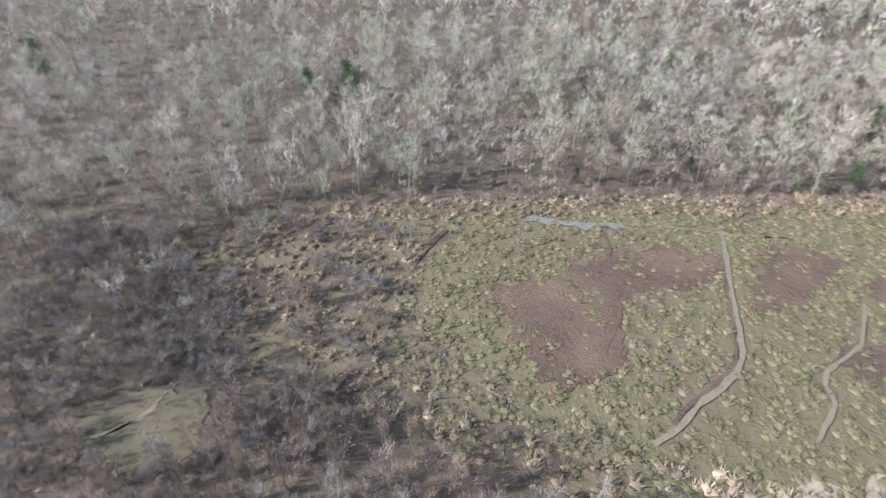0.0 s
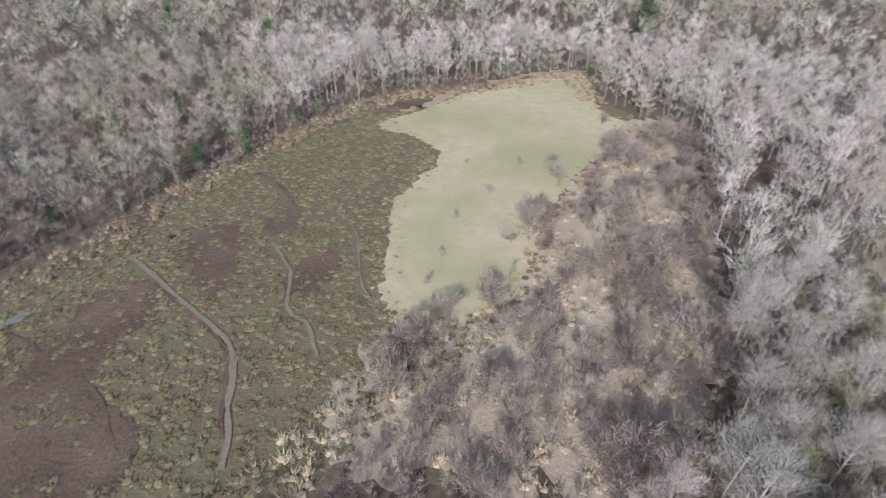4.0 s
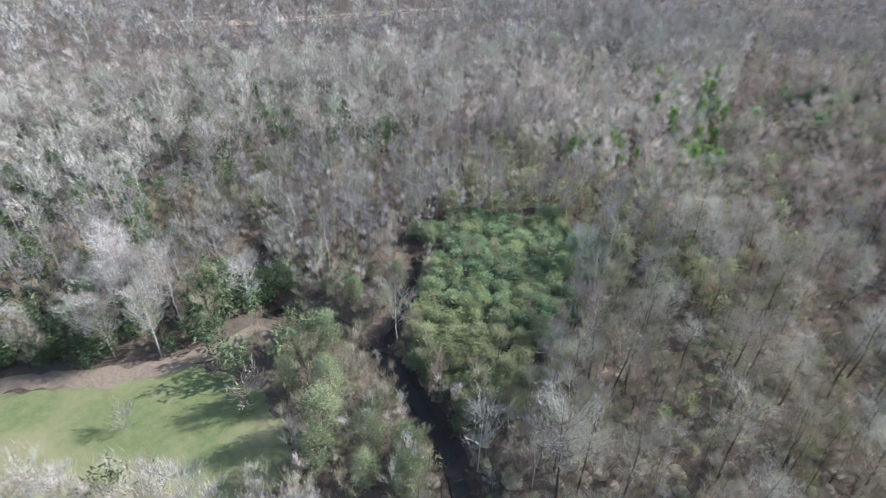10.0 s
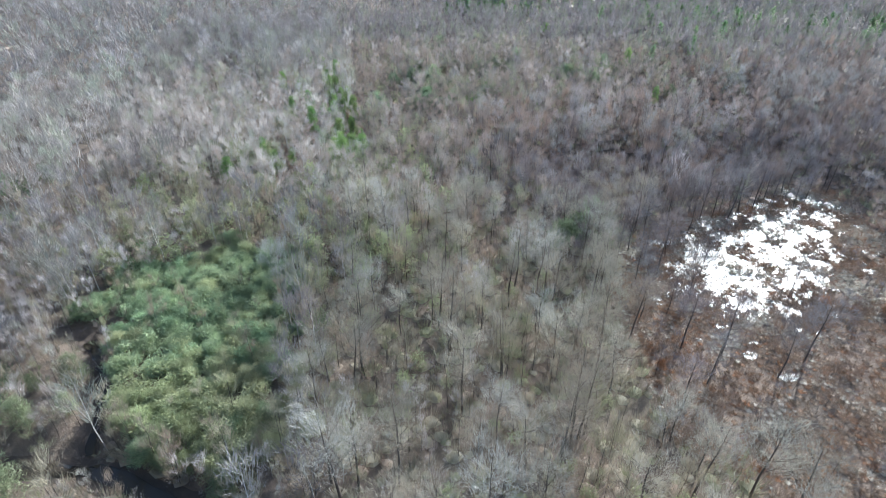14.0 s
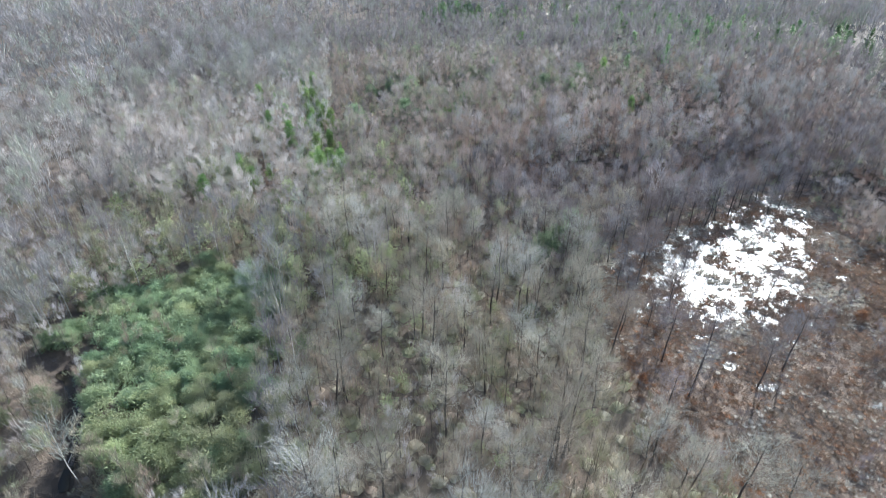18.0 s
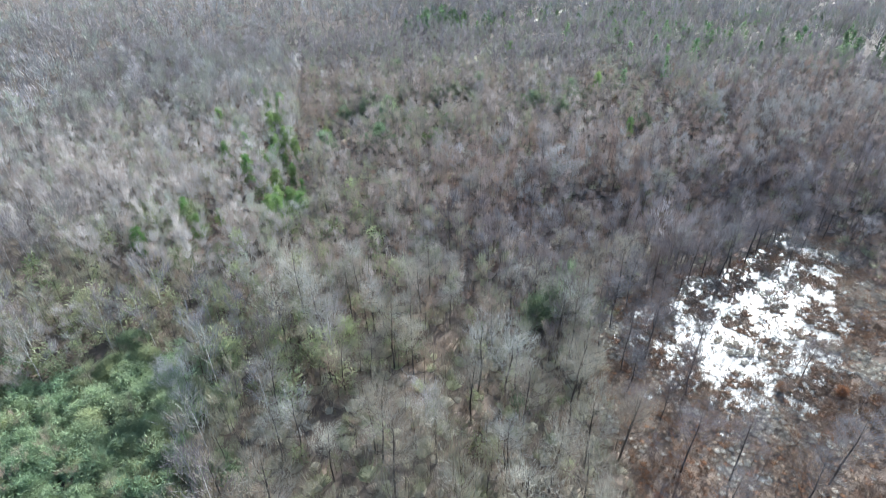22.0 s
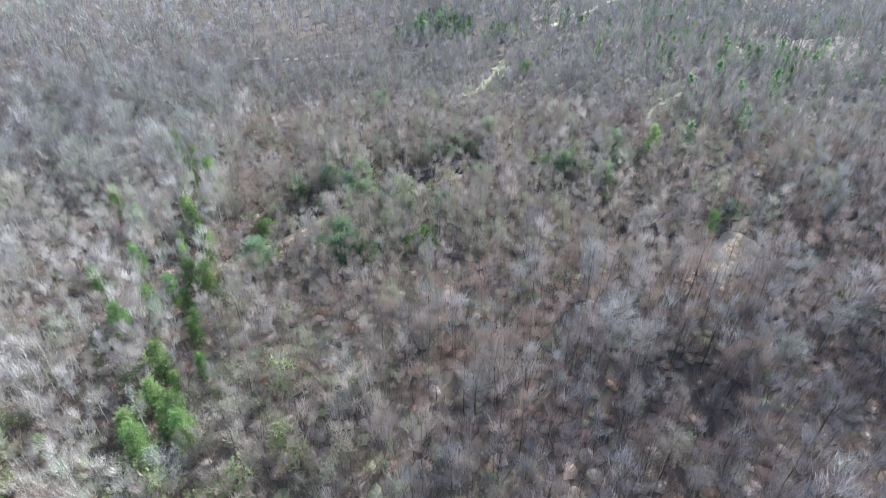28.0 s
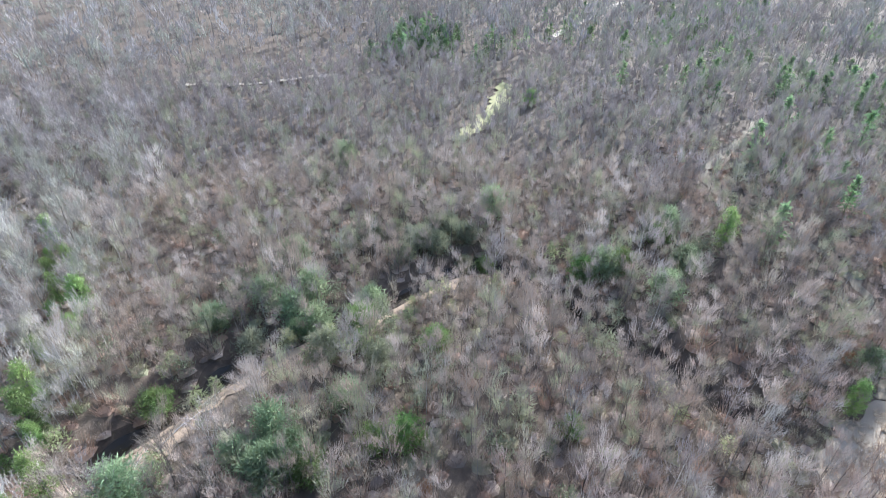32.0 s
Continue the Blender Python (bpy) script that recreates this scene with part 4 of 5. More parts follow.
spread_over("creek_woods", TALL, x[ok], y[ok], own[ok] * 1.25, HAZED_TWIG, 70, "bare pale trees beyond the creek", "woods", PALE_BARK)
white = [plant("pale_tree", (("trunk", BIG[k][0], PALE_BARK), ("crown", BIG[k][1], PALE_TWIG)), "whitish bare tree standing out of grey woods", "tree", "pale single trees") for k in (2, 5)]
spots = [(-110, 150), (46, 150), (50, 147), (-128, 188), (-27, 82), (-6, 89), (-68, 40), (-90, 62), (-88, 86), (-18, 52), (-104, 34), (-58, -8), (-52, -14), (-64, -30), (-46, -4), (-120, 70),
         (-9, 62), (20, 128), (-60, 178), (84, 150), (8, 74), (-84, 30)]
stand(white, [p[0] for p in spots], [p[1] for p in spots], [0.75, 0.7, 0.6, 0.7, 0.6, 0.75, 0.65, 0.6, 0.4, 0.3, 0.6, 0.6, 0.65, 0.6, 0.6, 0.7, 0.4, 0.45, 0.6, 0.6, 0.6, 0.6], 68)
edge = [(40, 94), (44, 99), (49, 104), (55, 106), (47, 90), (51, 96), (59, 110), (41, 83), (44, 77), (50, 81), (65, 111), (73, 113), (81, 117), (89, 122), (98, 126), (104, 124), (69, 113), (77, 116), (86, 121), (93, 125), (101, 128), (107, 129), (42, 88), (46, 95), (54, 101), (38, 75), (43, 68), (60, 106), (56, 90), (49, 66), (56, 61), (44, 60), (62, 64), (38, 55), (71, 83), (90, 115), (96, 120)]
standing = [plant("bare_tree", (("trunk", FINE[k][0], DARK_BARK), ("crown", FINE[k][1], ALDER_TWIG)), "dark bare tree standing in wet ground", "tree", "trees at the pond") for k in (1, 3)]
stand(standing, [p[0] for p in edge], [p[1] for p in edge], np.random.RandomState(78).uniform(0.5, 0.8, len(edge)), 79)

# ---- shrubs on dry grass ----
shrubs = [plant("bare_shrub", (("stem", t[0], BARK), ("crown", t[1], SHRUB_TWIG)), "purple-brown bare shrub on dry grass", "shrub", "shrubs beside the meadow") for t in SHRUB]
x, y = scatter(-130, 0, -110, -14, 3.5, 31)
fringe = inside(x, y, MEADOW) & (away(x, y, MEADOW[5:13]) < 8) & (np.random.RandomState(30).rand(len(x)) < 0.45)
ok = (inside(x, y, SCRUB) | fringe) & (np.sin(x * 0.31 + 1.2 * np.sin(y * 0.23)) + np.sin(y * 0.33) + np.random.RandomState(32).randn(len(x)) * 0.6 + away(x, y, MEADOW[4:14]) * 0.05 > 0.55)
stand(shrubs, x[ok], y[ok], np.random.RandomState(33).uniform(0.8, 2.0, ok.sum()), 34)
lone = [(-57, -89), (-45, -83), (-71, -98), (-36, -72), (-60, -105), (-30, -66), (-50, -72), (-57, -76), (-61, -14), (-51, 26), (-61, 14)]
shrub = [plant("bare_shrub", (("stem", SHRUB[1][0], BARK), ("crown", SHRUB[1][1], TWIG)), "small pinkish bare shrub standing alone on grass", "shrub", "lone shrubs on the grass")]
stand(shrub, [p[0] for p in lone], [p[1] for p in lone], [0.8, 0.6, 0.7, 0.6, 0.5, 0.6, 0.9, 1.1, 0.9, 1.7, 1.1], 35)
x, y = scatter(34, 122, -64, 14, 4.8, 36)
ok = inside(x, y, SCRUB_EAST) & ~inside(x, y, GAP) & (np.sin(x * 0.17 + 1) * np.sin(y * 0.21) > -0.3)
# brown scrub; the dark twig colour also carries the shadows here
spread_over("scrub", SHRUB, x[ok], y[ok], np.random.RandomState(37).uniform(0.6, 1.5, ok.sum()), ALDER_TWIG, 38, "dark brown scrub with painted shade at the marsh's edge", "scrub", BARK)
x, y = scatter(-60, 60, -50, -14, 4.2, 39)
ok = ~inside(x, y, OPEN_LAND) & ~inside(x, y, SCRUB) & ~inside(x, y, SCRUB_EAST) & (y > -48)
spread_over("scrub", SHRUB, x[ok], y[ok], np.random.RandomState(40).uniform(0.6, 1.4, ok.sum()), SHRUB_TWIG, 45, "brown scrub between marsh and woods", "scrub", BARK)

# brush along the edges of the woods, the meadow's scrub and the open floor below the first trees
x, y = scatter(-140, 110, -172, -18, 2.6, 131)
rim = (away(x, y, OPEN_LAND[0:13]) < 7) & ~inside(x, y, MEADOW) & (np.random.RandomState(132).rand(len(x)) < 0.7)
spread_over("edge_brush", LOW, x[rim], y[rim], np.random.RandomState(133).uniform(0.35, 0.95, rim.sum()), SHRUB_TWIG, 134, "low brown brush along the marsh's tree line", "scrub", BARK)
x, y = scatter(-130, 0, -112, -14, 4.3, 135)
rim = inside(x, y, SCRUB) & (np.random.RandomState(189).rand(len(x)) < np.clip(away(x, y, MEADOW[4:14]) / 24, 0.16, 0.75))
spread_over("scrub_saplings", YOUNG, x[rim], y[rim], np.random.RandomState(136).uniform(0.35, 0.85, rim.sum()), YOUNG_TWIG, 137, "pinkish-brown saplings on dry grass", "scrub", BARK)
x, y = scatter(-100, 66, -52, 24, 3.8, 138)
rim = wooded(x, y) & ~inside(x, y, NEAR_LAND) & ~inside(x, y, SCRUB_EAST) & ~inside(x, y, GAP) & (np.hypot(x, y) < 95)
for some, twig_colour, seed, words in ((x < -4, LIGHT_TWIG, 140, "pale bare saplings between the meadow and the woods"), (x >= -4, BROWN_TWIG, 240, "brown bare saplings at the marsh's near edge")):
    spread_over("scrub_saplings", YOUNG, x[rim & some], y[rim & some], np.random.RandomState(seed - 1).uniform(0.4, 0.95, (rim & some).sum()), twig_colour, seed, words, "scrub", BARK)
x, y = scatter(-100, -24, -34, 14, 3.6, 144)
rim = wooded(x, y) & inside(x, y, NEAR_LAND) & (x < -26)
spread_over("scrub_saplings", YOUNG, x[rim], y[rim], np.random.RandomState(145).uniform(0.4, 0.85, rim.sum()), LIGHT_TWIG, 146, "whitish bare saplings beside the green field", "scrub", PALE_BARK)
x, y = scatter(-100, -24, -34, 14, 3.4, 150)
rim = wooded(x, y) & inside(x, y, NEAR_LAND) & (x < -26)
spread_over("edge_brush", LOW, x[rim], y[rim], np.random.RandomState(151).uniform(0.4, 1.0, rim.sum()), LIGHT_TWIG, 152, "low pale brush beside the green field", "scrub", PALE_BARK)
x, y = scatter(-185, -50, 6, 130, 5.0, 147)
rim = wooded(x, y) & not_thicket(x, y) & (np.random.RandomState(148).rand(len(x)) < np.clip(0.95 - away(x, y, FIELD_PATH) / 120, 0.4, 0.9)) & ~((x > -88) & (y > 42))
NORTHWEST = x[rim], y[rim]
x, y = scatter(34, 122, -64, 14, 2.1, 168)
rim = (inside(x, y, SCRUB_EAST) | ((x < 78) & (x > 38) & (y > -36) & (y < 8))) & ~inside(x, y, OPEN_LAND) & ~inside(x, y, GAP)
spread_over("edge_brush", LOW, x[rim], y[rim], np.random.RandomState(169).uniform(0.3, 0.8, rim.sum()) * 1.15, ALDER_TWIG, 170, "dense brown brush in the eastern scrub", "scrub", DARK_BARK)
x, y = scatter(-84, 16, 4, 84, 1.9, 175)
d = away(x, y, CREEK_WEST)
d = np.minimum(d, away(x, y, CREEK_ARM) + 0.8)
rim = (d > 1.5) & (d < 7.5) & ~inside(x, y, FIELD) & (away(x, y, FIELD_PATH) > 3) & (np.random.RandomState(176).rand(len(x)) < 0.85)
spread_over("underbrush", LOW, x[rim], y[rim], np.random.RandomState(177).uniform(0.2, 0.55, rim.sum()), YOUNG_TWIG, 178, "low brown brush on the creek's banks", "scrub", BARK)
x, y = scatter(-92, -46, 44, 104, 2.8, 190)
rim = wooded(x, y) & not_thicket(x, y) & (np.random.RandomState(191).rand(len(x)) < 0.75)
spread_over("creek_saplings", YOUNG, x[rim], y[rim], np.random.RandomState(192).uniform(0.45, 0.95, rim.sum()), LIGHT_TWIG, 193, "pinkish bare saplings beside the upper creek", "scrub", BARK)
x, y = scatter(-40, 6, 14, 58, 3.0, 185)
rim = wooded(x, y) & not_thicket(x, y) & (np.random.RandomState(186).rand(len(x)) < 0.7)
spread_over("creek_saplings", YOUNG, x[rim], y[rim], np.random.RandomState(187).uniform(0.35, 0.8, rim.sum()), LIGHT_TWIG, 188, "pale bare saplings above the creek", "scrub", BARK)
x, y = scatter(-66, 132, 18, 262, 2.55, 172)
rim = wooded(x, y) & not_thicket(x, y) & (x > -40 - 0.1 * y)
for some, twig_colour, seed, words in ((y < 104, OLIVE_TWIG, 174, "low olive-brown brush under the tall trees"), (y >= 104, BRUSH_TWIG, 179, "low brown brush covering the forest floor")):
    spread_over("underbrush", BRUSH, x[rim & some], y[rim & some], np.random.RandomState(seed).uniform(0.5, 1.15, (rim & some).sum()), twig_colour, seed, words, "scrub")
x, y = scatter(34, 122, -64, 14, 3.0, 195)
rim = (inside(x, y, SCRUB_EAST) | ((x < 78) & (x > 38) & (y > -36) & (y < 8))) & ~inside(x, y, OPEN_LAND) & ~inside(x, y, GAP) & (y > -40)
# saplings in dark twig colour, added to stand for the scrub's shadows
spread_over("scrub_saplings", YOUNG, x[rim], y[rim], np.random.RandomState(196).uniform(0.35, 0.8, rim.sum()), ALDER_TWIG, 197, "bare saplings darkened as shadow in the eastern scrub", "scrub", DARK_BARK)
x, y = scatter(34, 122, -64, 14, 3.4, 141)
rim = inside(x, y, SCRUB_EAST) & ~inside(x, y, GAP) & (np.sin(x * 0.31) * np.sin(y * 0.27) > 0.1)
spread_over("scrub", SHRUB, x[rim], y[rim], np.random.RandomState(142).uniform(0.3, 0.9, rim.sum()), ALDER_TWIG, 143, "mauve-brown brush among dry reeds", "scrub", DARK_BARK)

x, y = scatter(2, 62, -40, -14, 1.7, 198)
rim = ~inside(x, y, MEADOW) & ~inside(x, y, GAP) & ~inside(x, y, NEAR_LAND) & (np.sin(x * 0.33 + 0.6) * np.sin(y * 0.41 + x * 0.12) > -0.35)
spread_over("marsh_scrub", LOW, x[rim], y[rim], np.random.RandomState(199).uniform(0.2, 0.5, rim.sum()), ALDER_TWIG, 200, "dark brown brush at the marsh's edge", "scrub", DARK_BARK)

# a small mossy gap with a pale line in the eastern scrub
sheet("mossy_gap", GAP, GREEN_GREY, 0.1, 2.0, "flat grey-green mossy gap in brown scrub", "ground")
x, y = scatter(50, 72, -15, 2, 1.3, 164)
ok = inside(x, y, GAP) & (np.random.RandomState(165).rand(len(x)) < 0.45)
spread_over("scrub", LOW, x[ok], y[ok], np.random.RandomState(166).uniform(0.12, 0.4, ok.sum()), SHRUB_TWIG, 167, "sparse low brush in the mossy gap", "scrub", BARK)
ribbon("pale_line", [(65, 0), (63, -4), (63, -8), (64, -11)], 0.6, TRAIL, 0.13, 0.25, "worn pale line across the mossy gap", "path", drape=False)

# ---- grass and sedge ----
TUFT = [tuft(s, 0.75, 1.5, 17, 0.11, 0.34) for s in range(5)]
REED = [tuft(s + 10, 1.1, 1.3, 22, 0.1, 0.35) for s in range(4)]
POND_TUFT = [tuft(s + 30, 1.2, 1.7, 44, 0.1, 0.22) for s in range(5)]
HUMMOCK = [tuft(s + 20, 1.1, 1.7, 34, 0.1, 0.12) for s in range(5)]
tree_edge = OPEN_LAND[0:13]
x, y = scatter(-60, 100, -160, -20, 1.02, 51)
ok = inside(x, y, OPEN_LAND) & ~inside(x, y, MEADOW) & ~inside(x, y, MUD_FLAT) & ~inside(x, y, MUD_EAST) & ~inside(x, y, MUD_WEST) & ~inside(x, y, MUD_NORTH) & ~inside(x, y, MUD_POOL)
r = np.random.RandomState(52)
ok |= inside(x, y, OPEN_LAND) & ~inside(x, y, MEADOW) & (r.rand(len(x)) < np.where(np.sin(x * 0.5 + 1.5 * np.sin(y * 0.3)) + np.sin(y * 0.45 + x * 0.2) > 0.75, 0.75, 0.1))
ok &= (away(x, y, tree_edge) > 5) & ~inside(x, y, SCRUB_EAST)
for trail, wide in MARSH_TRAILS + MARSH_DITCHES:
    ok &= away(x, y, trail) > 0.5 + wide / 2
ok &= r.rand(len(x)) < 0.85
ok &= np.sin(x * 1.5 + 1.4 * np.sin(y * 0.8)) + np.sin(y * 1.3 + 1.2 * np.sin(x * 0.7)) > -0.7
straw = ok & (r.rand(len(x)) < 0.06 + 0.22 * np.clip((np.sin(x * 0.12 + 1) + np.sin(y * 0.16)), 0, 1) + 0.3 * np.clip(1 - away(x, y, MEADOW) / 14, 0, 1))
spread_over("marsh_straw", TUFT, x[straw], y[straw], r.uniform(0.5, 1.2, straw.sum()), MARSH_STRAW, 153, "bleached straw tussocks among marsh grass", "grass")
ok &= ~straw
spread_over("marsh_tussocks", TUFT, x[ok], y[ok], r.uniform(0.5, 1.25, ok.sum()), TUSSOCK, 53, "olive grass tussocks covering the marsh", "grass")
x, y = scatter(-140, 122, -165, 14, 1.5, 54)
near_edge = inside(x, y, OPEN_LAND) & (away(x, y, tree_edge) < 8) & (r.rand(len(x)) < 0.8)
near_edge |= inside(x, y, SCRUB_EAST) & ~inside(x, y, GAP) & (r.rand(len(x)) < np.where(y > -28, 0.1, 0.62))
near_edge |= inside(x, y, OPEN_LAND) & (away(x, y, OPEN_LAND[18:] + OPEN_LAND[:1]) < 8) & (r.rand(len(x)) < np.where(x < 3, 0.85, 0.3))
near_edge |= inside(x, y, SCRUB) & (r.rand(len(x)) < np.clip(0.75 - away(x, y, MEADOW[4:14]) / 28, 0.3, 0.7))
for some, blade_colour, seed, words in ((inside(x, y, SCRUB_EAST), BROWN_REED, 255, "brown dead reeds in the eastern scrub"), (~inside(x, y, SCRUB_EAST) & (x < 5) & (y > -64), PALE_STRAW, 355, "bleached straw clumps beside the meadow"),
                                        (~inside(x, y, SCRUB_EAST) & ((x >= 5) | (y <= -64)), STRAW_BLADE, 55, "straw-coloured dry reeds along the marsh")):
    some = near_edge & some
    spread_over("reeds", REED, x[some], y[some], r.uniform(0.6, 1.5, some.sum()), blade_colour, seed, words, "grass")
x, y = scatter(-140, -15, -160, -50, 1.3, 54)
ok = (away(x, y, MEADOW + MEADOW[:1]) < 2.6) & (r.rand(len(x)) < 0.5)
spread_over("meadow_edge", TUFT, x[ok], y[ok], r.uniform(0.35, 0.9, ok.sum()), STRAW_BLADE, 155, "rough dry grass along the meadow's edge", "grass")
x, y = scatter(0, 50, -108, -42, 1.2, 156)
mud = np.minimum(away(x, y, MUD_FLAT + MUD_FLAT[:1]), away(x, y, MUD_EAST + MUD_EAST[:1]))
ok = (mud < 2.4) & (r.rand(len(x)) < 0.75)
spread_over("mud_edge", TUFT, x[ok], y[ok], r.uniform(0.3, 0.8, ok.sum()), SEDGE, 157, "brown dead grass along the mud's edge", "grass")
x, y = scatter(64, 94, 159, 188, 0.9, 28)
ok = inside(x, y, SAND_PATCH) & (r.rand(len(x)) < 0.75)
spread_over("reeds", REED, x[ok], y[ok], r.uniform(0.5, 1.1, ok.sum()), PALE_STRAW, 27, "pale dry grass on a sandy patch", "grass")
x, y = scatter(32, 122, 28, 132, 0.82, 56)
ok = inside(x, y, BASIN)
GLARE = [(56, 79), (57, 92), (63, 99), (73, 104), (82, 112), (85, 104), (79, 94), (71, 84), (63, 79)]
clumps = np.sin(x * 0.83 + 1.6 * np.sin(y * 0.47)) + np.sin(y * 0.71 + 1.4 * np.sin(x * 0.39)) + 0.8 * np.sin(x * 0.37 + y * 0.29 + 2 * np.sin(y * 0.17)) + r.randn(len(x)) * 0.42
shore = np.clip(1.9 - away(x, y, BASIN + BASIN[:1]) / 4.5, 0, 1.9)
low = np.clip((84 - y) / 9, 0, 3) + np.clip((x - 103) / 11, 0, 3)
glare = inside(x, y, GLARE)
ok &= clumps + low + shore > np.where(glare, 0.42, np.where(inside(x, y, POND), 0.1, -1.0))
faded = ok & (np.sin(x * 0.33 + 1.3 * np.sin(y * 0.21)) + np.sin(y * 0.29 + x * 0.1) + r.randn(len(x)) * 0.5 > 0.4)
spread_over("pale_sedge", POND_TUFT, x[faded], y[faded], r.uniform(0.4, 0.8, faded.sum()), PALE_SEDGE, 29, "pale bleached sedge mats in the pond", "sedge")
ok &= ~faded
spread_over("pond_hummocks", POND_TUFT, x[ok], y[ok], r.uniform(0.4, 0.85, ok.sum()), SEDGE, 57, "brown sedge hummocks standing in the pond", "sedge")
small = inside(x, y, BASIN) & ~ok & ~faded & (r.rand(len(x)) < 0.4)
spread_over("pond_tufts", POND_TUFT, x[small], y[small], r.uniform(0.15, 0.45, small.sum()), SEDGE, 67, "small dark sedge tufts in the pond", "sedge")
ok = inside(x, y, BOG_LAND) & ~inside(x, y, BASIN) & (r.rand(len(x)) < 0.85)
pale_spots = np.sin(x * 0.41 + 1.3 * np.sin(y * 0.33)) + np.sin(y * 0.37 + 1.5 * np.sin(x * 0.29)) + r.randn(len(x)) * 0.7
rusty = ok & (r.rand(len(x)) < 0.1)
faded = ok & ~rusty & (pale_spots > 1.25)
ok &= ~rusty & ~faded
spread_over("bog_hummocks", HUMMOCK, x[ok], y[ok], r.uniform(0.3, 0.75, ok.sum()), SEDGE, 58, "brown sedge hummocks in the bog", "sedge")
spread_over("rusty_sedge", HUMMOCK, x[rusty], y[rusty], r.uniform(0.3, 0.7, rusty.sum()), RUSSET, 158, "rusty dead sedge in the bog", "sedge")
spread_over("pale_sedge", HUMMOCK, x[faded], y[faded], r.uniform(0.3, 0.8, faded.sum()), PALE_SEDGE, 159, "bleached sedge clumps in the bog", "sedge")
BUSH = [bare_tree(s + 65, 1.9, 1.2, 0.05, 4, 88, 0.6, 0.06, sides=3, bole=0.008, stems=3, forks=1) for s in range(5)]
ISLANDS = [(60, 99), (66, 91), (73, 100), (70, 106), (80, 104), (86, 113), (62, 83), (75, 93), (90, 108), (84, 97), (56, 91), (78, 112), (68, 84), (94, 116), (72, 88), (82, 90), (51, 96)]
x, y = scatter(32, 122, 28, 132, 1.5, 59)
isle = np.min([np.hypot((x - ix) / 1.5, y - iy) for ix, iy in ISLANDS], axis=0)
cover = np.clip(0.6 + 0.5 * np.sin(x * 0.3 + 1.4 * np.sin(y * 0.25)) * np.sin(y * 0.34 + 0.7), 0.15, 1)
dense = np.where(inside(x, y, BASIN), np.where(inside(x, y, GLARE), 0.2, np.where(y < 86, 1.0, 0.7)), 0.95)
ok = (inside(x, y, BOG_LAND) | inside(x, y, BASIN)) & ((r.rand(len(x)) < cover * dense) | (isle < 1.1 + r.rand(len(x)) * 1.4))
spread_over("bog_scrub", BUSH, x[ok], y[ok], r.uniform(0.5, 1.25, ok.sum()), BOG_TWIG, 60, "low reddish-brown shrubs in the bog", "scrub", BARK)
x, y = scatter(32, 122, 28, 132, 6.0, 160)
ok = (inside(x, y, BOG_LAND) | (inside(x, y, BASIN) & (r.rand(len(x)) < 0.3)))
spread_over("bog_saplings", YOUNG, x[ok], y[ok], r.uniform(0.35, 0.75, ok.sum()), ALDER_TWIG, 161, "thin dark bare saplings standing in the bog", "scrub", DARK_BARK)
def pool_outline(cx, cy, size, rr):
    return [(cx + size * rr.uniform(0.7, 1.5) * math.cos(k * 0.9), cy + size * rr.uniform(0.4, 0.9) * math.sin(k * 0.9)) for k in range(7)]


rr = np.random.RandomState(180)
x, y = scatter(40, 118, 54, 130, 4.8, 181)
ok = (inside(x, y, BASIN) | (inside(x, y, BOG_LAND) & (rr.rand(len(x)) < 0.22))) & ~inside(x, y, POND)
for px_, py_ in zip(x[ok], y[ok]):
    sheet("bog_pool", pool_outline(px_, py_, rr.uniform(0.45, 1.3), rr), POND_WATER, HOLLOW + 0.09, 0.6, "small glinting pool in the bog", "water")
sheet("bog_pool", pool_outline(58, 61, 1.7, rr), POND_WATER, HOLLOW + 0.09, 0.6, "glinting pool between brown shrubs", "water")

# ---- evergreens ----
EVERGREEN = [leafy(s + 80, 3.6, 2.9, 2400, 0.36, 30, puff=0.46, slim=0.34, upright=0.5) for s in range(4)]
MAT = [leafy(s + 70, 2.9, 3.7, 3600, 0.36, 40, puff=0.34, slim=0.3, upright=0.5) for s in range(4)]
SMALL_GREEN = [leafy(s + 85, 4.0, 2.4, 230, 0.6, 12, slim=0.45, upright=0.5)[1] for s in range(4)]
WILLOW = [leafy(s + 90, 7.0, 3.9, 3600, 0.4, 34, 0.1, puff=0.42, slim=0.28, upright=0.6) for s in range(3)]
YOUNG_PINE = [leafy(s + 100, 8.0, 2.4, 2400, 0.36, 30, 0.12, puff=0.42, slim=0.4, upright=0.4) for s in range(4)]
FAR_PINE = [leafy(s + 120, 8.5, 3.4, 170, 0.85, 12, 0.12, True, slim=0.7, upright=0.4) for s in range(3)]
thicket = [plant("evergreen_shrub", (("stem", t[0], BARK), ("crown", t[1], LEAF)), "dense grey-green evergreen shrub in a thicket", "shrub", "evergreen thicket") for t in MAT]
olive = [plant("evergreen_shrub", (("stem", t[0], BARK), ("crown", t[1], BUD)), "olive-green shrub in the evergreen thicket", "shrub", "evergreen thicket") for t in MAT[1:3]]
x, y = scatter(-68, -6, 40, 106, 2.55, 41)
ok = inside(x + 3 * np.sin(y * 0.6) + 3 * np.sin(x * 2.1 + y), y + 3 * np.sin(x * 0.5) + 3 * np.sin(y * 2.3 - x), THICKET) & wooded(x, y)
own = np.random.RandomState(6).uniform(0.6, 1.0, len(x))
yellow = ok & (np.random.RandomState(5).rand(len(x)) < np.clip((70 - y) / 16, 0.16, 0.85))
stand(thicket, x[ok & ~yellow], y[ok & ~yellow], own[ok & ~yellow], 42)
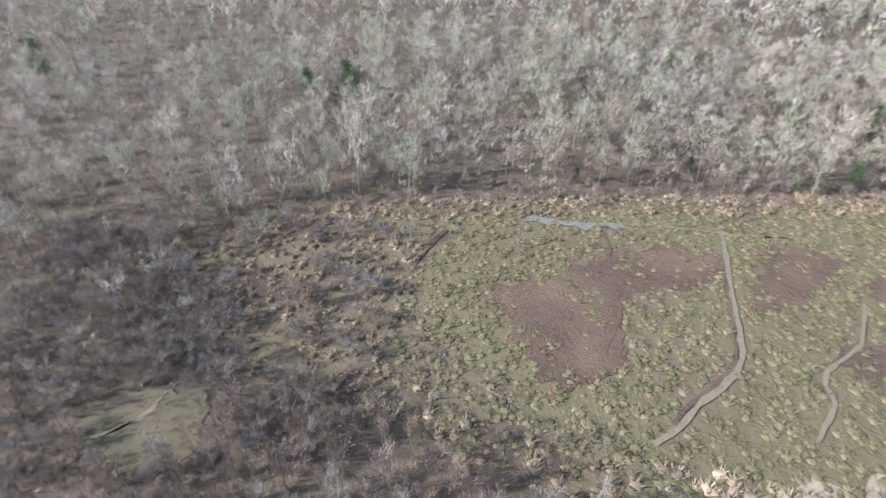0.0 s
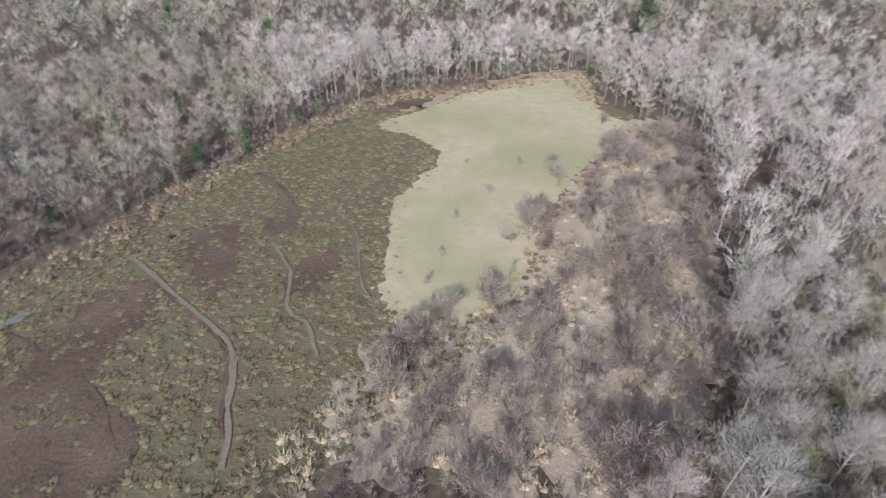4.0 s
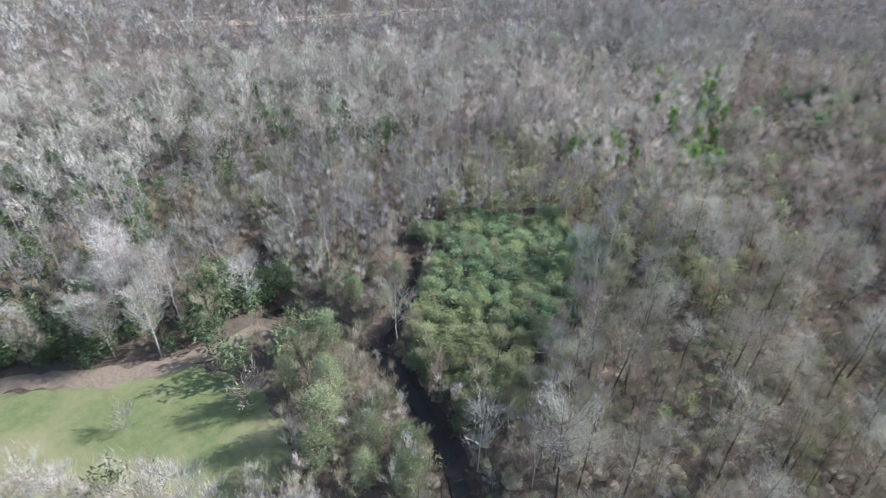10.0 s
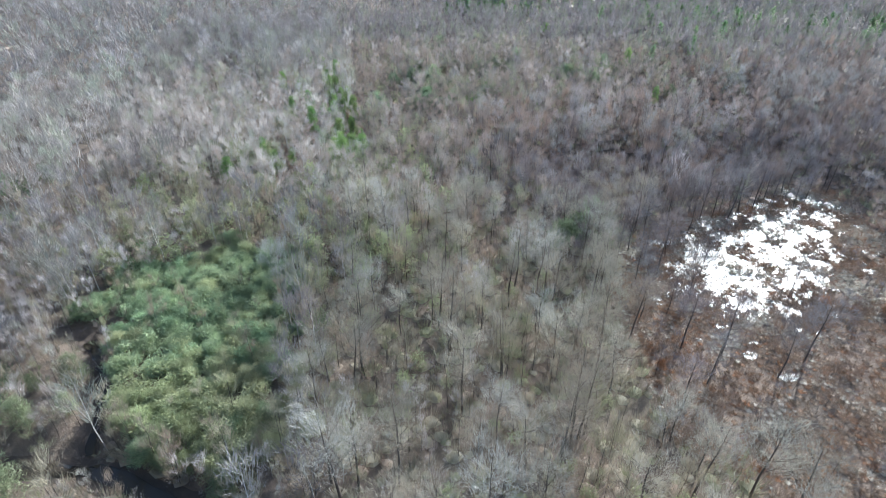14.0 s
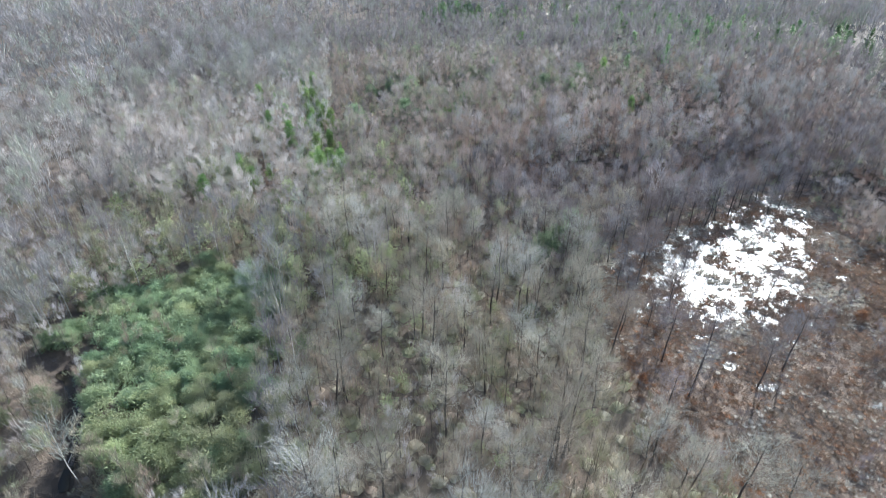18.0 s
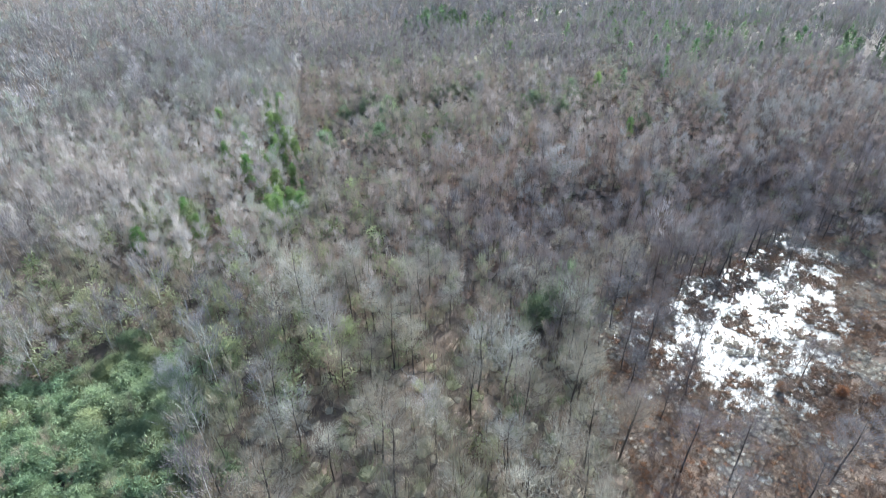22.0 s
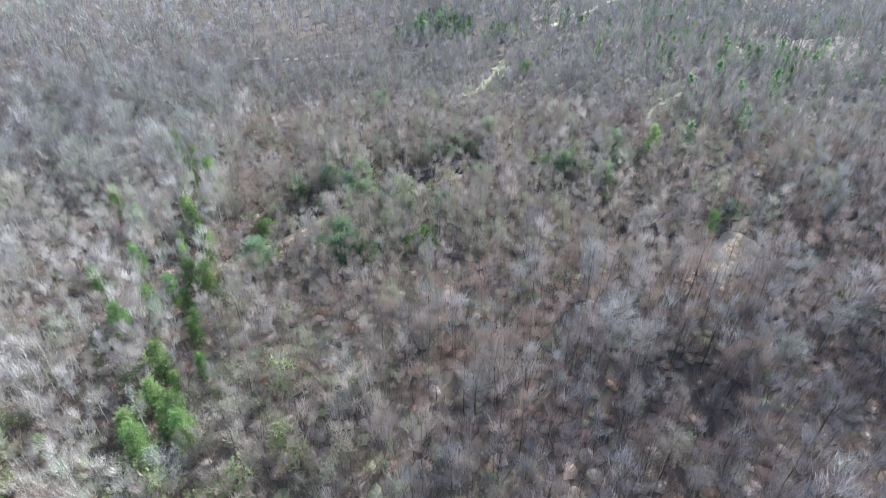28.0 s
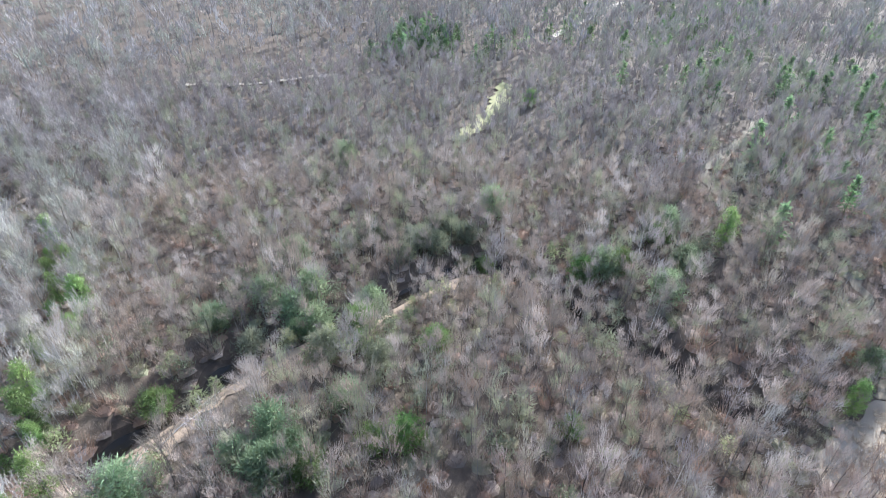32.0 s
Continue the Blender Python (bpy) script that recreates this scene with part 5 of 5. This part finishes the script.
stand(olive, x[yellow], y[yellow], own[yellow], 142)
x, y = scatter(-68, -6, 40, 106, 1.9, 182)
ok = inside(x + 2 * np.sin(y * 0.6), y + 2 * np.sin(x * 0.5), THICKET) & wooded(x, y)
for some, leaf_colour, seed, words in ((y > 60, LEAF, 183, "grey-green evergreen growth filling the thicket"), (y <= 60, BUD, 184, "olive-green growth beside the creek")):
    spread_over("thicket_fill", SMALL_GREEN, x[ok & some], y[ok & some], np.random.RandomState(seed).uniform(0.4, 0.85, (ok & some).sum()), leaf_colour, seed, words, "shrubs")
willows = [plant("willow", (("trunk", t[0], BARK), ("crown", t[1], WILLOW_LEAF)), "budding grey-green willow beside the creek", "tree", "willows along the creek") for t in WILLOW]
stand(willows, [p[0] for p in WILLOWS], [p[1] for p in WILLOWS], np.random.RandomState(7).uniform(0.6, 1.15, len(WILLOWS)) * np.where(np.arange(len(WILLOWS)) > 10, 0.66, 1), 43)
hedge = [plant("evergreen_shrub", (("stem", t[0], BARK), ("crown", t[1], DARK_SHADED_LEAF)), "dark green evergreen shrub at the woods' edge", "shrub", "evergreens beside the field path") for t in EVERGREEN[:2]]
spots = [(-100, 6), (-110, -3), (-98, 3), (-93, 6), (-87, 9), (-82, 14), (-77, 18), (-77, 26), (-73, 35), (-69, 48), (-102, 40), (-101, -14), (-104, -8), (-95, 0),
         (-105, 1), (-84, 19), (-90, 11), (-99, 8), (-93, 15), (-88, 22), (-78, 28), (-74, 36), (-96, -31), (-68, 55), (-73, 62), (-62, 58), (-113, 6), (-70, 43)]
stand(hedge, [p[0] for p in spots], [p[1] for p in spots], np.random.RandomState(8).uniform(1.1, 1.9, len(spots)), 44)
bright = [plant("evergreen_tree", (("trunk", t[0], BARK), ("crown", t[1], BRIGHT_LEAF)), "bright green leafy tree among bare saplings", "tree", "green trees in young woods") for t in YOUNG_PINE]
stand(bright, [p[0] for p in GREEN_TREES], [p[1] for p in GREEN_TREES], np.random.RandomState(9).uniform(0.6, 1.12, len(GREEN_TREES)), 46)
fresh = [plant("leafy_shrub", (("stem", t[0], BARK), ("crown", t[1], BRIGHT_LEAF)), "bright green leafy shrub near the creek", "shrub", "bright shrubs in young woods") for t in EVERGREEN[:2]]
stand(fresh, [p[0] for p in BRIGHT_SHRUBS], [p[1] for p in BRIGHT_SHRUBS], np.random.RandomState(18).uniform(0.8, 1.4, len(BRIGHT_SHRUBS)), 19)
deep = [plant("evergreen_shrub", (("stem", t[0], BARK), ("crown", t[1], MID_LEAF)), "green evergreen shrub among bare saplings", "shrub", "evergreen shrubs in young woods") for t in EVERGREEN[2:]]
stand(deep, [p[0] for p in GREEN_SHRUBS], [p[1] for p in GREEN_SHRUBS], np.random.RandomState(10).uniform(1.1, 1.9, len(GREEN_SHRUBS)), 47)
dull = [plant("leafy_shrub", (("stem", t[0], BARK), ("crown", t[1], OLIVE)), "grey-olive shrub in a low thicket near the creek", "shrub", "olive shrubs in young woods") for t in EVERGREEN[1:3]]
stand(dull, [p[0] for p in OLIVE_SHRUBS], [p[1] for p in OLIVE_SHRUBS], np.random.RandomState(20).uniform(0.9, 1.5, len(OLIVE_SHRUBS)), 21)
pines = [plant("pine_tree", (("trunk", t[0], BARK), ("crown", t[1], PINE_DARK)), "dark green pine standing over bare woods", "pine", "single pines") for t in YOUNG_PINE[:2]]
spots = [(-168, 18), (-175, -166), (-37, -214), (-7, -265), (75, -174), (17, -165), (-13, -135), (-1, -133), (-30, -149), (135, -96), (122, -103), (127, -105), (79, -187), (-144, -307),
         (46, -317), (26, -317), (0, -168), (224, -55), (30, -122), (48, -100), (62, -88)]
stand(pines, [p[0] for p in spots], [p[1] for p in spots], [1.9, 2.6, 1.9, 2.0, 1.3, 1.0, 0.7, 0.9, 0.7, 1.3, 1.4, 1.5, 1.4, 1.9, 1.8, 1.9, 1.1, 1.6, 0.5, 0.5, 0.45], 48)
x, y = scatter(10, 60, 356, 404, 4.2, 61)
ok = inside(x, y, [(14, 360), (30, 400), (52, 402), (57, 374), (40, 358)])
px, py = [x[ok]], [y[ok]]
for cx, cy, n in ((113, 294, 7), (143, 296, 6), (144, 365, 14), (115, 249, 6), (148, 274, 9), (225, 351, 16), (110, 228, 3), (184, 381, 16), (125, 367, 12), (73, 374, 6), (57, 349, 4), (158, 301, 7), (171, 257, 10), (196, 267, 10), (191, 232, 9), (223, 251, 9), (132, 330, 8), (205, 420, 18), (110, 400, 10), (170, 410, 14), (238, 311, 14)):
    px.append(cx + r.randn(n) * 11)
    py.append(cy + r.randn(n) * 9)
x, y = np.concatenate(px), np.concatenate(py)
spread_over("far_pines", [joined(t) for t in FAR_PINE], x, y, r.uniform(0.75, 1.2, len(x)), PINE, 62, "dark green pines among far bare woods", "pines")
x, y = scatter(-110, 150, 60, 320, 6.5, 63)
groups = np.sin(x * 0.09 + 1.7 * np.sin(y * 0.06)) + np.sin(y * 0.1 + 1.1 * np.sin(x * 0.07))
ok = wooded(x, y) & young_land(x, y) & (r.rand(len(x)) < np.where(groups > 0.3, 0.42, 0.14))
spread_over("green_saplings", SMALL_GREEN, x[ok], y[ok], r.uniform(0.5, 1.2, ok.sum()), OLIVE, 64, "grey-olive shrubs scattered through young woods", "shrubs")
x, y = scatter(-66, 4, 84, 150, 4.6, 25)
ok = wooded(x, y) & not_thicket(x, y) & (r.rand(len(x)) < np.where(y < 116, 0.75, 0.42))
spread_over("green_saplings", SMALL_GREEN, x[ok], y[ok], r.uniform(0.6, 1.5, ok.sum()), BUD, 24, "olive-green brush beside the thicket", "shrubs")
x, y = scatter(-24, 44, 30, 104, 5.5, 69)
ok = wooded(x, y) & not_thicket(x, y) & (r.rand(len(x)) < 0.45)
spread_over("green_saplings", SMALL_GREEN, x[ok], y[ok], r.uniform(0.4, 0.95, ok.sum()), BUD, 70, "yellow-green brush below tall trees", "shrubs")
x, y = scatter(-230, 110, -250, 130, 13.0, 65)
ok = wooded(x, y) & ~young_land(x, y) & ~inside(x, y, SCRUB_EAST) & ((x < 30) | (y < 20)) & (np.hypot(x, y) > 60) & (r.rand(len(x)) < 0.35) & (np.hypot(x, y) < 250)
spread_over("green_understory", SMALL_GREEN, x[ok], y[ok], r.uniform(0.5, 1.3, ok.sum()), DARK_SHADED_LEAF, 66, "evergreen undergrowth below bare trees", "shrubs")

spread_over("green_understory", SMALL_GREEN, NORTHWEST[0], NORTHWEST[1], r.uniform(0.8, 1.7, len(NORTHWEST[0])), DARK_SHADED_LEAF, 149, "evergreen undergrowth beyond the creek, shade in its dark green", "shrubs")

x, y = scatter(-45, 66, 164, 232, 3.4, 162)
d = away(x, y, CREEK_NORTH)
ok = (d > 3) & (d < 11) & (r.rand(len(x)) < 0.3)
spread_over("creek_brush", SMALL_GREEN, x[ok], y[ok], r.uniform(0.35, 0.95, ok.sum()), BUD, 163, "olive-green brush along the winding creek", "shrubs")

# ---- fallen logs on the dirt bank ----
def fallen_log(x, y, long, thick, turn):
    rr = np.random.RandomState(int(long * 10))
    pts = [(t * long, rr.randn() * 0.06, 0.06 + rr.rand() * 0.03) for t in (0, 0.3, 0.65, 1)]
    base = tagged(new("fallen_log"), "pale bare fallen log on the dirt bank", "log", "fallen logs")
    part("trunk", tube(pts, [thick, thick * 0.9, thick * 0.75, thick * 0.5], 7), PALE_BARK, base)
    part("branch", tube([pts[2], (long * 0.8, 0.5, 0.35)], [thick * 0.4, 0.02], 4), PALE_BARK, base)
    base.matrix_basis = pose(x, y, float(height(x, y)) + 0.18, 0, 0, turn)


for x, y, long, thick, turn in ((-14, 186, 4.6, 0.1, 60), (-12.5, 189, 4.0, 0.08, 48), (-16, 183.5, 3.6, 0.08, 75), (-10, 193, 4.0, 0.09, 52), (-15, 184.5, 3.0, 0.07, 38)):
    fallen_log(x, y, long, thick, turn)

# ---- russet shrubs that kept their leaves ----
russet = [plant("russet_shrub", (("stem", t[0], BARK), ("crown", t[1], RUSSET)), "russet shrub with last year's dead leaves", "shrub", "russet shrubs") for t in EVERGREEN[:2]]
spots = [(-99, 34), (-103, 30), (-96, 37), (75, 79), (85, 76), (38, 64), (-120, 24), (20, 176), (84, 188), (66, 81)]
stand(russet, [p[0] for p in spots], [p[1] for p in spots], [1.0, 0.8, 0.7, 0.5, 0.6, 0.4, 0.9, 0.5, 0.5, 0.45], 26)

# ---- the meadow's sandy upper edge and a wooden stand on it ----
ribbon("sand_edge", [(-60, -145), (-72, -148), (-86, -155), (-108, -157), (-128, -156), (-134, -150)], 3.4, DIRT, 0.2, 0.9, "bare tan soil along the meadow's edge", "ground", drape=False)


def box_piece(x0, x1, y0, y1, z0, z1):
    v = np.array([(x, y, z) for z in (z0, z1) for y in (y0, y1) for x in (x0, x1)], float)
    f = np.array([(0, 2, 3), (0, 3, 1), (4, 5, 7), (4, 7, 6), (0, 1, 5), (0, 5, 4), (2, 6, 7), (2, 7, 3), (0, 4, 6), (0, 6, 2), (1, 3, 7), (1, 7, 5)])
    return v, f


stand_base = tagged(new("wooden_stand"), "low brown wooden stand on tan soil beside woods", "stand")
for k in range(6):
    part("plank", box_piece(-2.0, 2.0, -1.0 + k * 0.34, -0.7 + k * 0.34, 0.95, 1.02), PLANK, stand_base)
for px_, py_ in ((-1.8, -0.85), (1.8, -0.85), (-1.8, 0.85), (1.8, 0.85)):
    part("leg", box_piece(px_ - 0.08, px_ + 0.08, py_ - 0.08, py_ + 0.08, -0.05, 0.945), PLANK, stand_base)
stand_base.matrix_basis = pose(-91, -160, 0.2, 0, 0, 40)
